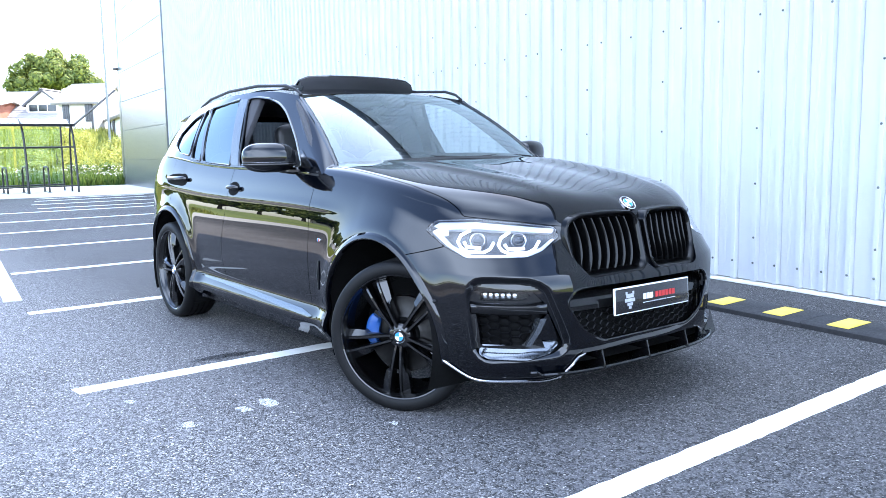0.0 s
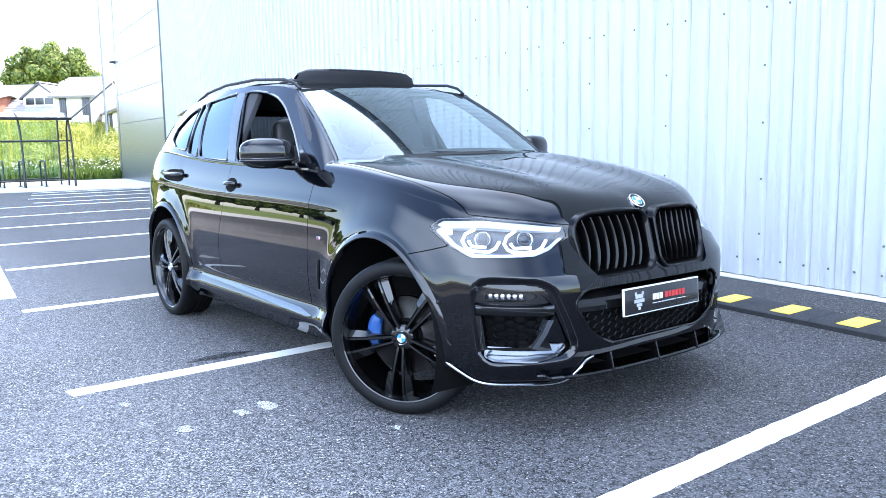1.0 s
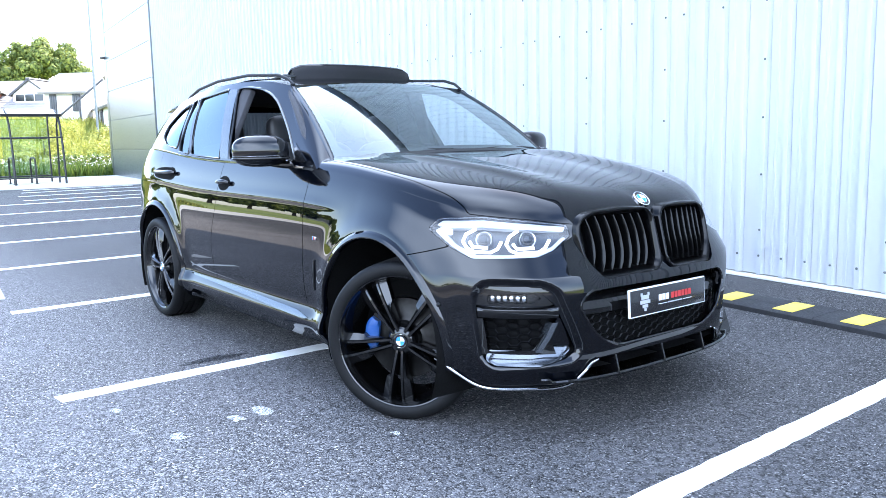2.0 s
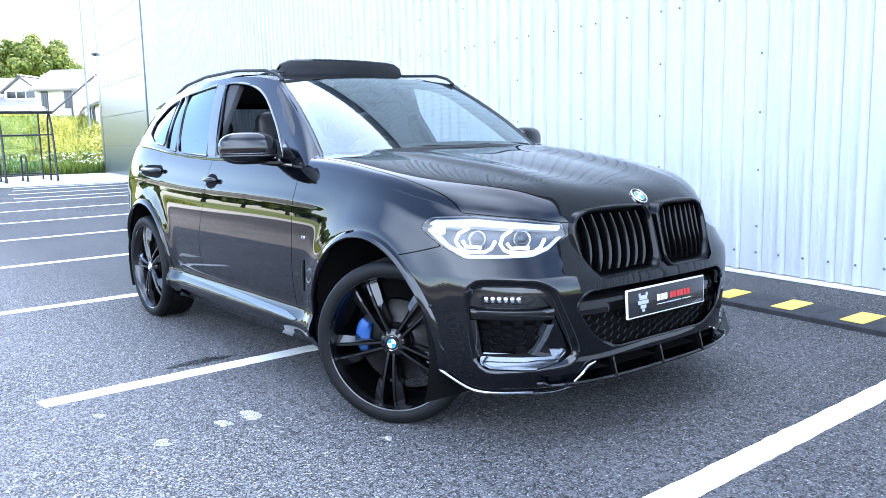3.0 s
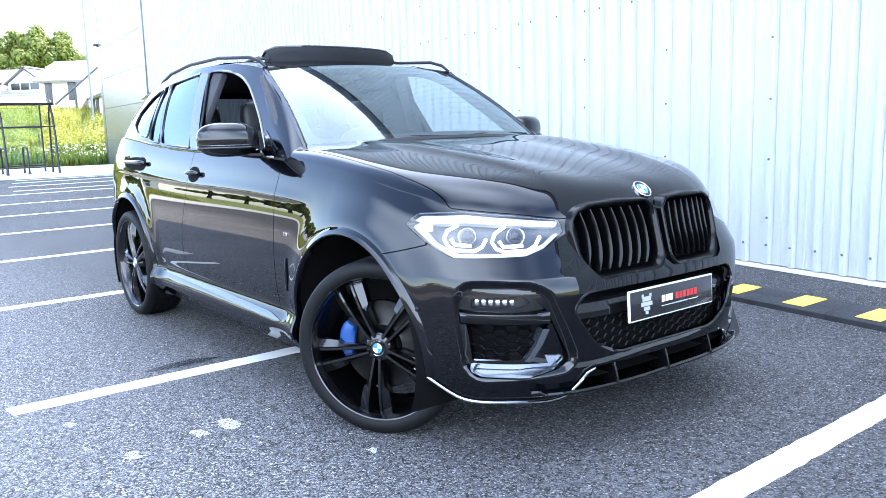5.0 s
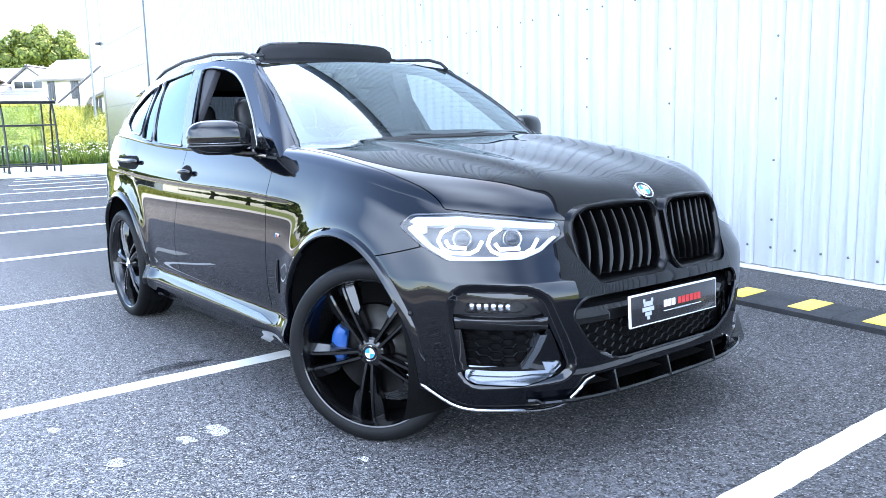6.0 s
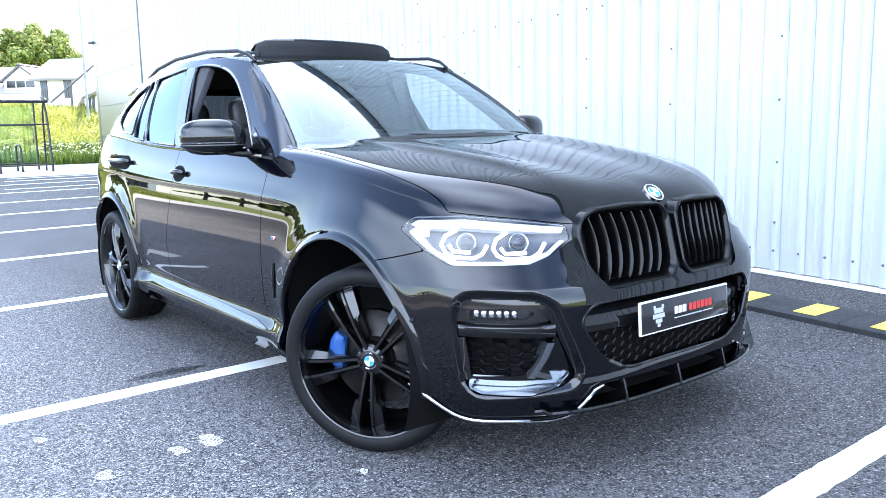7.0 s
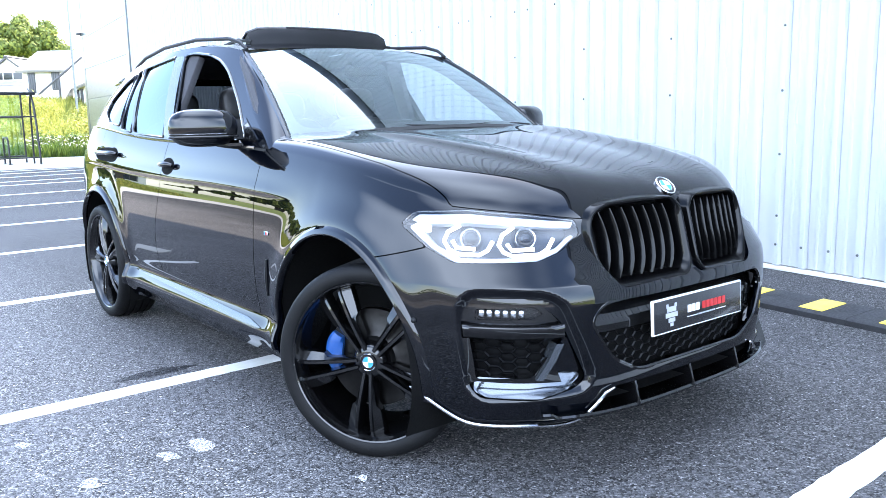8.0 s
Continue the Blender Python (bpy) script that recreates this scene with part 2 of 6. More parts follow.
def surface(f, us, vs, cuts=(), lip=0.0, flip=False, shift=0.0, mirror=False):
    """A mesh of the surface f(u, v), clipped to where every cut(u, v) is positive, with a lip turned in along its edges.
    Returns vertices, faces and vertex normals."""
    us, vs = np.asarray(us, float), np.asarray(vs, float)
    ids, uv, faces = {}, [], []

    def vid(u, v):
        key = (round(u * 1e6), round(v * 1e6))
        if key not in ids:
            ids[key] = len(uv)
            uv.append((u, v))
        return ids[key]

    U, V = np.meshgrid(us, vs, indexing="ij")
    G = np.stack([np.asarray(g(U, V)) + 0 * U for g in cuts], -1) if len(cuts) else np.ones(U.shape + (1,))
    low = G.min(-1)
    for i in range(len(us) - 1):
        for j in range(len(vs) - 1):
            cell = low[i:i + 2, j:j + 2]
            poly = [(us[i], vs[j]), (us[i + 1], vs[j]), (us[i + 1], vs[j + 1]), (us[i], vs[j + 1])]
            if cell.min() <= 0:
                if G[i:i + 2, j:j + 2].max((0, 1)).min() <= 0:
                    continue
                poly = [(p[0], p[1], g) for p, g in zip(poly, (G[i, j], G[i + 1, j], G[i + 1, j + 1], G[i, j + 1]))]
                for k in range(G.shape[-1]):
                    out = []
                    for n, b in enumerate(poly):
                        a = poly[n - 1]
                        if (a[2][k] > 0) != (b[2][k] > 0):
                            lo, hi = (a, b) if a[2][k] > 0 else (b, a)
                            t = lo[2][k] / (lo[2][k] - hi[2][k])
                            out.append(tuple(lo[c] + (hi[c] - lo[c]) * t for c in range(3)))
                        if b[2][k] > 0:
                            out.append(b)
                    poly = out
                    if len(poly) < 3:
                        break
            if len(poly) >= 3:
                face = []
                for p in poly:
                    q = vid(p[0], p[1])
                    if q not in face:
                        face.append(q)
                if len(face) >= 3:
                    faces.append(face)
    if not uv:
        return np.zeros((0, 3)), [], np.zeros((0, 3))
    W = np.array(uv)
    e1, e2 = 1e-4, 1e-4
    X = np.stack(f(W[:, 0], W[:, 1]), -1)
    du = np.stack(f(W[:, 0] + e1, W[:, 1]), -1) - np.stack(f(W[:, 0] - e1, W[:, 1]), -1)
    dv = np.stack(f(W[:, 0], W[:, 1] + e2), -1) - np.stack(f(W[:, 0], W[:, 1] - e2), -1)
    N = np.cross(du, dv)
    N /= np.maximum(np.linalg.norm(N, axis=1, keepdims=True), 1e-12)
    if flip:
        N, faces = -N, [q[::-1] for q in faces]
    X = X + N * shift
    if lip:
        edge = {}
        for q in faces:
            for a, b in zip(q, q[1:] + q[:1]):
                edge[(a, b)] = edge.get((a, b), 0) + 1
        rim = [(a, b) for a, b in edge if (b, a) not in edge]
        vs2, xs2, ns2 = {}, [], []
        base = len(X)
        for a, b in rim:
            t = X[b] - X[a]
            side = np.cross(t, N[a])
            side /= max(np.linalg.norm(side), 1e-12)
            k = base + len(xs2)
            xs2 += [X[a], X[b], X[b] - N[b] * lip, X[a] - N[a] * lip]
            ns2 += [side] * 4
            faces.append([k + 1, k, k + 3, k + 2])
        if xs2:
            X, N = np.vstack([X, xs2]), np.vstack([N, ns2])
    if mirror:
        X, N, faces = X * (1, -1, 1), N * (1, -1, 1), [q[::-1] for q in faces]
    return X, faces, N


def link_mesh(name, X, faces, N, mat, parent=None, label=""):
    me = bpy.data.meshes.new(name)
    me.from_pydata([tuple(p) for p in X], [], faces)
    me.materials.append(mat)
    me.polygons.foreach_set("use_smooth", [True] * len(me.polygons))
    if N is not None:
        me.normals_split_custom_set_from_vertices([tuple(v) for v in N])
    ob = new(name, me)
    ob.parent = parent
    return tagged(ob, label)


def part(name, bm, mat, parent=None, label="", smooth=40):
    """Links a bmesh as one mesh object under a thing or a part."""
    bmesh.ops.recalc_face_normals(bm, faces=bm.faces)
    me = bpy.data.meshes.new(name)
    for f in bm.faces:
        f.smooth = smooth > 0
    if smooth:
        for e in bm.edges:
            e.smooth = len(e.link_faces) == 2 and e.calc_face_angle(0) < radians(smooth)
    bm.to_mesh(me)
    bm.free()
    me.materials.append(mat)
    ob = new(name, me)
    ob.parent = parent
    return tagged(ob, label)


def thing(name, label, category, m=None, group="", kind=""):
    ob = new(name)
    ob.matrix_world = m or Matrix()
    ob.empty_display_size = 0.1
    return tagged(ob, label, category, group, kind)


def box(size, m=None, bevel=0.0, bm=None, segments=2):
    """A bevelled box of that size about the origin of m."""
    if bm is not None and not bevel:
        m = m or Matrix()
        V = [bm.verts.new(m @ Vector((size[0] * a, size[1] * b, size[2] * c))) for a in (-0.5, 0.5) for b in (-0.5, 0.5) for c in (-0.5, 0.5)]
        for q in ((0, 1, 3, 2), (4, 6, 7, 5), (0, 4, 5, 1), (2, 3, 7, 6), (0, 2, 6, 4), (1, 5, 7, 3)):
            bm.faces.new([V[k] for k in q])
        return bm
    own = bmesh.new()
    bmesh.ops.create_cube(own, size=1, matrix=Matrix.Diagonal((*size, 1)))
    if bevel:
        bmesh.ops.bevel(own, geom=own.edges[:], offset=bevel, segments=segments, affect="EDGES", profile=0.5)
    own.transform(m or Matrix())
    return merged(own, bm)


def merged(own, bm):
    if bm is None:
        return own
    me = bpy.data.meshes.new("tmp")
    own.to_mesh(me)
    own.free()
    bm.from_mesh(me)
    bpy.data.meshes.remove(me)
    return bm


def tube(path, radius, sides=8, bm=None, closed=False, flat=1.0):
    """A round bar along a path of points; radius may be one number or one a point."""
    own = bm if bm is not None else bmesh.new()
    P = [Vector(p) for p in path]
    rs = radius if isinstance(radius, (list, tuple)) else [radius] * len(P)
    rings, up = [], None
    for i, p in enumerate(P):
        a, b = (P[i - 1], P[(i + 1) % len(P)]) if closed else (P[max(i - 1, 0)], P[min(i + 1, len(P) - 1)])
        d = (b - a).normalized()
        if up is None:
            up = d.orthogonal().normalized() if abs(d.z) > 0.95 else (Vector((0, 0, 1)) - d * d.z).normalized()
        up = (up - d * up.dot(d)).normalized()
        w = d.cross(up)
        rings.append([own.verts.new(p + rs[i] * (math.cos(2 * math.pi * k / sides) * up * flat + math.sin(2 * math.pi * k / sides) * w)) for k in range(sides)])
    n = len(rings)
    for i in range(n if closed else n - 1):
        A, B = rings[i], rings[(i + 1) % n]
        for k in range(sides):
            own.faces.new((A[k], A[(k + 1) % sides], B[(k + 1) % sides], B[k]))
    if not closed:
        own.faces.new(rings[0][::-1])
        own.faces.new(rings[-1])
    return own


def prism(poly, depth, m=None, bevel=0.0, bm=None):
    """A flat polygon in (x, z) given a depth along y, about y = 0."""
    own = bmesh.new()
    a = [own.verts.new((p[0], -depth / 2, p[1])) for p in poly]
    b = [own.verts.new((p[0], depth / 2, p[1])) for p in poly]
    own.faces.new(a)
    own.faces.new(b[::-1])
    n = len(a)
    for i in range(n):
        own.faces.new((a[i], b[i], b[(i + 1) % n], a[(i + 1) % n]))
    bmesh.ops.recalc_face_normals(own, faces=own.faces)
    if bevel:
        bmesh.ops.bevel(own, geom=own.edges[:], offset=bevel, segments=2, affect="EDGES", profile=0.5)
    own.transform(m or Matrix())
    return merged(own, bm)


def lathe(profile, steps=48, axis="Y", bm=None, m=None):
    """Turns (radius, along) points about the axis Y."""
    own = bmesh.new()
    rings = [[own.verts.new((r * math.cos(2 * math.pi * k / steps), y, r * math.sin(2 * math.pi * k / steps))) for k in range(steps)] for r, y in profile]
    for A, B in zip(rings, rings[1:]):
        for k in range(steps):
            own.faces.new((A[k], A[(k + 1) % steps], B[(k + 1) % steps], B[k]))
    own.transform(m or Matrix())
    return merged(own, bm)


def sheet(x0, x1, y0, y1, z, nx=1, ny=1):
    own = bmesh.new()
    V = [[own.verts.new((x0 + (x1 - x0) * i / nx, y0 + (y1 - y0) * j / ny, z)) for j in range(ny + 1)] for i in range(nx + 1)]
    for i in range(nx):
        for j in range(ny):
            own.faces.new((V[i][j], V[i + 1][j], V[i + 1][j + 1], V[i][j + 1]))
    return own


# ---- ground, facade, kerb ----
YAW = -6.5                                    # the facade's turn against the car's length
YARD = pose(0, 3.584, 0, 0, 0, YAW)           # along the facade, its foot at y = 0, the building behind at y > 0
tagged(part("ground", sheet(-1500, 1500, -1500, 1500, -0.06, 4, 4), GRASS), "sunlit rough grass field reaching the horizon", "ground", kind="structure")
bm = box((322, 300.25, 0.3), YARD @ pose(139, -149.875, -0.15))
tagged(part("car_park", bm, ASPHALT, smooth=0), "worn grey asphalt of the car park", "asphalt", kind="structure")
bm = box((8.0, 90, 0.3), YARD @ pose(-25.8, -44.9, -0.12), 0.02)
tagged(part("pavement", bm, CONCRETE, smooth=0), "pale concrete path along the car park's edge", "pavement", kind="structure")


def bay_line(x, y0, y1, width=0.12, turn=1.0):
    bm = bmesh.new()
    rng = random.Random(int(x * 100))
    n = int((y1 - y0) / 0.06)
    left, right = [], []
    for i in range(n + 1):
        y = y0 + (y1 - y0) * i / n
        for side, s in ((left, -1), (right, 1)):
            side.append(bm.verts.new((s * width / 2 + rng.uniform(-0.004, 0.004), y + rng.uniform(-0.01, 0.01) * (i in (0, n)), 0.004)))
    for i in range(n):
        bm.faces.new((left[i], right[i], right[i + 1], left[i + 1]))
    top = bm.faces[:]
    ext = bmesh.ops.extrude_face_region(bm, geom=top)
    for v in ext["geom"]:
        if isinstance(v, bmesh.types.BMVert):
            v.co.z -= 0.01
    ob = part("bay_line", bm, LINE, smooth=0)
    ob.matrix_world = pose(x, 0, 0.0, 0, 0, turn)
    return tagged(ob, "white painted parking bay line, worn edges", "bay line", "parking bay lines", "structure")


for i, (x, y0, y1) in enumerate(((2.72, -2.2, 2.2), (0.09, -2.04, 2.35), (-2.44, -1.8, 2.6), (-4.97, -1.5, 2.9), (-7.56, -1.28, 3.2), (-10.15, -1.0, 3.4), (-12.6, -0.7, 3.7), (-15.25, -0.4, 4.0))):
    bay_line(x, y0, y1)
for x, y0, y1 in ((-16.5, 1.0, 4.4), (-18.3, 1.2, 4.7), (-20.0, 1.6, 4.9), (-21.3, 1.9, 5.0)):
    bay_line(x, y0, y1, 0.11)


bm = bmesh.new()
P = [(-3.09, -1.717), (-3.10, -1.862), (-13.0, -0.86), (-13.0, -0.70)]
lo = [bm.verts.new((x, y, 0.006)) for x, y in P]
bm.faces.new(lo)
ext = bmesh.ops.extrude_face_region(bm, geom=bm.faces[:])
for v in ext["geom"]:
    if isinstance(v, bmesh.types.BMVert):
        v.co.z -= 0.02
tagged(part("drain_channel", bm, CONCRETE, smooth=0), "pale concrete drainage channel set in the asphalt", "drain", kind="structure")


RIB, RIB_X = 0.2215, 0.64                       # spacing of the ribs, and where one stands


def cladding():
    """Ribbed steel sheets, a metre wide each, five ribs to a sheet."""
    wall = thing("wall_facade", "white ribbed steel cladding of a large shed", "wall", YARD, kind="structure")
    H, pitch, deep = 10.0, RIB, 0.038
    x0 = RIB_X - RIB / 2 - 5 * RIB * 21
    n = 31
    x1 = x0 + 5 * RIB * n
    for k in range(n):
        a = x0 + k * 5 * RIB
        bm = bmesh.new()
        prof = [(a, 0.0)]
        for j in range(5):
            c = a + pitch * (j + 0.5)
            prof += [(c - 0.034, 0.0), (c - 0.020, -deep), (c + 0.020, -deep), (c + 0.026, 0.004), (c + 0.027, 0.016), (c + 0.032, 0.016), (c + 0.033, 0.0)]
            prof += [(c + 0.085, 0.0), (c + 0.09, -0.0025), (c + 0.11, -0.0025), (c + 0.115, 0.0)] if j < 4 else []
        prof += [(a + 5 * RIB, 0.0)]
        lo = [bm.verts.new((x, y, 0.045)) for x, y in prof]
        hi = [bm.verts.new((x, y, H)) for x, y in prof]
        for i in range(len(prof) - 1):
            bm.faces.new((lo[i], lo[i + 1], hi[i + 1], hi[i]))
        bmesh.ops.solidify(bm, geom=bm.faces[:], thickness=-0.002)
        part("panel", bm, CLAD, wall, smooth=0)
    bm = box((x1 - x0, 0.25, H), pose((x0 + x1) / 2, 0.165, H / 2))
    part("backing", bm, CONCRETE, wall, smooth=0)
    bm = box((x1 - x0, 0.05, 0.03), pose((x0 + x1) / 2, -0.012, 0.018), 0.004)
    part("base_flashing", bm, LINE, wall, "white drip flashing at the foot of the sheets")
    bm = box((x1 - x0 + 8, 0.6, 1.0), pose((x0 + x1) / 2 - 4, 0.22, H + 0.5), 0.02)
    part("parapet", bm, DARKSTEEL, wall, "dark grey eaves fascia")
    return wall


WALL = cladding()


def screws():
    """Hexagon-headed fixings of the cladding."""
    bm = bmesh.new()

    def head(x, z):
        bmesh.ops.create_uvsphere(bm, u_segments=6, v_segments=4, radius=0.011, matrix=pose(x, -0.040, z))
    for k in range(-40, 30):
        x = RIB_X + RIB * k
        head(x, 0.205)
        if k % 5 in (0, 1, 3):
            head(x, 2.345)
        if k % 5 == 0:
            for z in (0.43, 0.905, 1.385, 1.865, 2.83):
                head(x, z)
    return tagged(part("screw", bm, PANELGREY, WALL, "grey screw heads"), kind="stuff")


screws()


def grey_block():
    wall = thing("wall_end_block", "smooth grey metal-panelled end of the building", "wall", YARD, kind="structure")
    for k in range(9):
        z0 = -0.1 + 1.16 * k
        bm = box((8.2, 0.06, 1.145), pose(-26.1, -0.02, z0 + 0.58), 0.006)
        part("panel", bm, PANELGREY, wall, smooth=0)
    part("corner_trim", box((0.45, 0.08, 9.2), pose(-30.45, -0.02, 4.5), 0.01), PANELGREY, wall)
    part("end_trim", box((0.1, 0.1, 9.2), pose(-22.02, -0.04, 4.5), 0.006), PANELGREY, wall)
    part("backing", box((8.5, 6.0, 10.1), pose(-26.3, 3.05, 5.0)), PANELGREY, wall, smooth=0)
    return wall


grey_block()


def wheel_stop():
    """Low ramp-shaped rubber edging in metre lengths with yellow inlays."""
    for k in range(-6, 5):
        seg = thing("rubber_kerb", "black rubber ramp kerb with yellow reflective inlays", "kerb", YARD @ pose(0.43 + 1.0 * k, -1.02, 0), "rubber kerbs along the wall")
        poly = [(-0.16, 0.0), (-0.16, 0.032), (-0.145, 0.045), (0.15, 0.06), (0.165, 0.05), (0.165, 0.0)]
        bm = bmesh.new()
        a = [bm.verts.new((-0.498, y, z)) for y, z in poly]
        b = [bm.verts.new((0.498, y, z)) for y, z in poly]
        bm.faces.new(a)
        bm.faces.new(b[::-1])
        for i in range(len(poly)):
            bm.faces.new((a[i], a[i - 1], b[i - 1], b[i]))
        part("body", bm, KERBRUB, seg)
        for x in (-0.25, 0.25):
            bm = box((0.155, 0.25, 0.006), pose(x, 0.0, 0.0545, 2.9, 0, 0), 0.002)
            part("inlay", bm, YELLOW, seg, "yellow reflective inlay")


wheel_stop()
# ---- car: shape of the shell ----
# q runs round the plan: -2 middle of the tail, -1 to 1 the flank, 2 middle of the nose; z is the height on a car of even belt line.
HALF = spline((0.16, 0.85), (0.24, 0.893), (0.29, 0.930), (0.335, 0.935), (0.40, 0.908), (0.46, 0.912), (0.56, 0.9225), (0.66, 0.927), (0.76, 0.9245), (0.83, 0.920), (0.90, 0.9132), (0.96, 0.903), (1.02, 0.889), (1.07, 0.874), (1.12, 0.855))
NOSE = spline((0.16, 2.13), (0.24, 2.20), (0.32, 2.235), (0.45, 2.252), (0.6, 2.250), (0.66, 2.246), (0.74, 2.224), (0.85, 2.192), (0.95, 2.164), (1.08, 2.15), (1.12, 2.138))
TAIL = spline((0.16, -2.25), (0.3, -2.34), (0.5, -2.385), (0.8, -2.40), (1.0, -2.36), (1.12, -2.26))
TOP = spline((-2.4, 1.17), (-1.8, 1.225), (-1.2, 1.185), (-0.4, 1.145), (0.5, 1.13), (0.9, 1.105), (1.4, 1.045), (1.75, 0.972), (2.0, 0.942), (2.3, 0.945))
POWER = spline((0.16, 3.3), (0.6, 3.3), (0.85, 3.0), (1.12, 2.7))
HALF_END = spline((0.16, 0.86), (0.3, 0.893), (0.45, 0.912), (0.6, 0.929), (0.66, 0.932), (0.75, 0.930), (0.85, 0.925), (0.92, 0.918), (1.0, 0.904), (1.06, 0.885), (1.12, 0.856))
AXLE, AXLE_R, HUB_Z = 1.432, -1.53, 0.362
ARCH, ARCH_R = 1.335, -1.53                    # middles of the wheel arches


RECESS = [(1.352, 0.58), (1.362, 0.645), (1.40, 0.692), (1.47, 0.700), (1.64, 0.692), (1.70, 0.655), (1.755, 0.50), (1.785, 0.39), (1.75, 0.335), (1.42, 0.305), (1.362, 0.36)]
recess_in = shape(*rounded(RECESS, 0.035, 2))


def ring(q, zc):
    q, zc = np.broadcast_arrays(np.asarray(q, float), np.asarray(zc, float))
    w = np.clip((np.abs(q) - 0.95) / 0.3, 0, 1)
    w = w * w * (3 - 2 * w)
    b = HALF(zc) * (1 - w) + HALF_END(zc) * w
    f = np.clip(q - 1, 0, 1) * np.pi / 2
    r = np.clip(-1 - q, 0, 1) * np.pi / 2
    p = 2 / POWER(zc)
    x = -1.3 + (np.clip(q, -1, 1) + 1) * 1.25 + (NOSE(zc) - 1.2) * np.sin(f) ** p + (TAIL(zc) + 1.3) * np.sin(r) ** 0.5
    y = -b * np.cos(f) ** p * np.cos(r) ** 0.47
    z = np.where(zc < 0.7, zc, 0.7 + (zc - 0.7) * (TOP(x) - 0.7) / 0.42)
    fade = np.clip((1.02 - x) / 0.25, 0, 1) * np.clip((x + 2.05) / 0.5, 0, 1)
    above_line = zc > 0.944
    y = y - 0.0042 * fade * np.exp(-((zc - 0.944) / np.where(above_line, 0.032, 0.014)) ** 2)
    for a in (ARCH_R, ARCH):
        d = np.sqrt((x - a) ** 2 + (z - HUB_Z) ** 2)
        y = y - 0.02 * np.exp(-((d - 0.48) / 0.075) ** 2) * np.clip(-y / 0.5, 0, 1) * np.clip((1.98 - x) / 0.3, 0, 1)
    near = (q > 1.34) & (q < 1.80) & (z < 0.71)
    if np.any(near):
        k = np.zeros(q.shape)
        k[near] = np.clip(recess_in(q[near], z[near]) / 0.034, 0, 1)
        k = 1 - 0.019 * k * k * (3 - 2 * k)
        x, y = 1.2 + (x - 1.2) * k, y * k
    return x, y, z


def on_shell(q, z, out=0.0):
    return Vector(shell_point(round(float(q), 5), round(float(z), 5), out))


@functools.lru_cache(maxsize=None)
def shell_point(q, z, out):
    """The point of the shell at q and true height z, out metres off it."""
    zc = z
    for _ in range(4):
        x = float(ring(q, zc)[0])
        zc = z if z < 0.7 else 0.7 + (z - 0.7) * 0.42 / (float(TOP(x)) - 0.7)
    e = 1e-3
    p, qa, qb, za, zb = np.stack(ring(np.array([q, q + e, q - e, q, q]), np.array([zc, zc, zc, zc + e, zc - e])), -1)
    du, dv = qa - qb, za - zb
    n = np.cross(du, dv)
    n /= np.linalg.norm(n)
    return tuple(p + n * out)


def at_qz(g):
    return lambda q, zc: g(q, ring(q, zc)[2])


def at_xz(g):
    def cut(q, zc):
        x, y, z = ring(q, zc)
        return g(x, z)
    return cut


def at_yz(g):
    def cut(q, zc):
        x, y, z = ring(q, zc)
        return np.where(np.asarray(q) > 1.3, g(y, z), 1.0)
    return cut


def away(g):
    return lambda a, b: -g(a, b)


def arch(cx, r, sign=1):
    return at_xz(lambda x, z: sign * (np.sqrt((x - cx) ** 2 + (z - HUB_Z) ** 2) - r))


def below(f):
    return at_xz(lambda x, z: f(x) - z)


def above(f):
    return at_xz(lambda x, z: z - f(x))


def behind(f):
    return at_xz(lambda x, z: f(z) - x)


def ahead(f):
    return at_xz(lambda x, z: x - f(z))


G2 = 0.0022
SHUT_A = spline((0.2, 0.68), (0.45, 0.655), (0.75, 0.668), (0.97, 0.672), (1.16, 0.70))
SHUT_B = spline((0.3, -0.47), (0.42, -0.53), (0.6, -0.56), (0.88, -0.475), (1.12, -0.43))
SHUT_C = spline((0.3, -1.0), (0.8, -1.47), (0.95, -1.50), (1.06, -1.52), (1.2, -1.50))
LAMP = rounded([(1.239, 0.884), (1.275, 0.928), (1.423, 0.937), (1.594, 0.919), (1.735, 0.897), (1.757, 0.850), (1.699, 0.801), (1.633, 0.776), (1.387, 0.771), (1.314, 0.815)], 0.012, 3)
VENT = rounded([(1.372, 0.557), (1.388, 0.628), (1.426, 0.646), (1.627, 0.638), (1.679, 0.586), (1.752, 0.388), (1.722, 0.357), (1.6, 0.325), (1.42, 0.325), (1.385, 0.363)], 0.02, 4)
KIDNEY = rounded([(-0.022, 0.72), (-0.05, 0.685), (-0.375, 0.672), (-0.43, 0.755), (-0.44, 0.865), (-0.42, 0.917), (-0.36, 0.943), (-0.20, 0.950), (-0.06, 0.946), (-0.024, 0.908)], 0.035, 4)
MOUTH = rounded([(-0.505, 0.575), (-0.45, 0.637), (0.45, 0.637), (0.505, 0.575), (0.42, 0.445), (0.30, 0.385), (-0.30, 0.385), (-0.42, 0.445)], 0.04, 4)
LIP_LINE = spline((1.20, 0.335), (1.249, 0.314), (1.305, 0.276), (1.37, 0.238), (1.45, 0.228), (1.60, 0.233), (1.735, 0.243), (1.765, 0.265), (1.80, 0.325), (1.84, 0.345), (2.0, 0.345))

SKIRT = rounded([(-0.76, 0.393), (-0.2, 0.391), (0.50, 0.370), (0.615, 0.345), (0.56, 0.332), (0.0, 0.356), (-0.66, 0.378)], 0.01, 3)

car = thing("car", "glossy black parked estate SUV with its driver's window down", "car")


def qrange(a, b, step=0.018):
    return np.linspace(a, b, max(int((b - a) / step), 3))


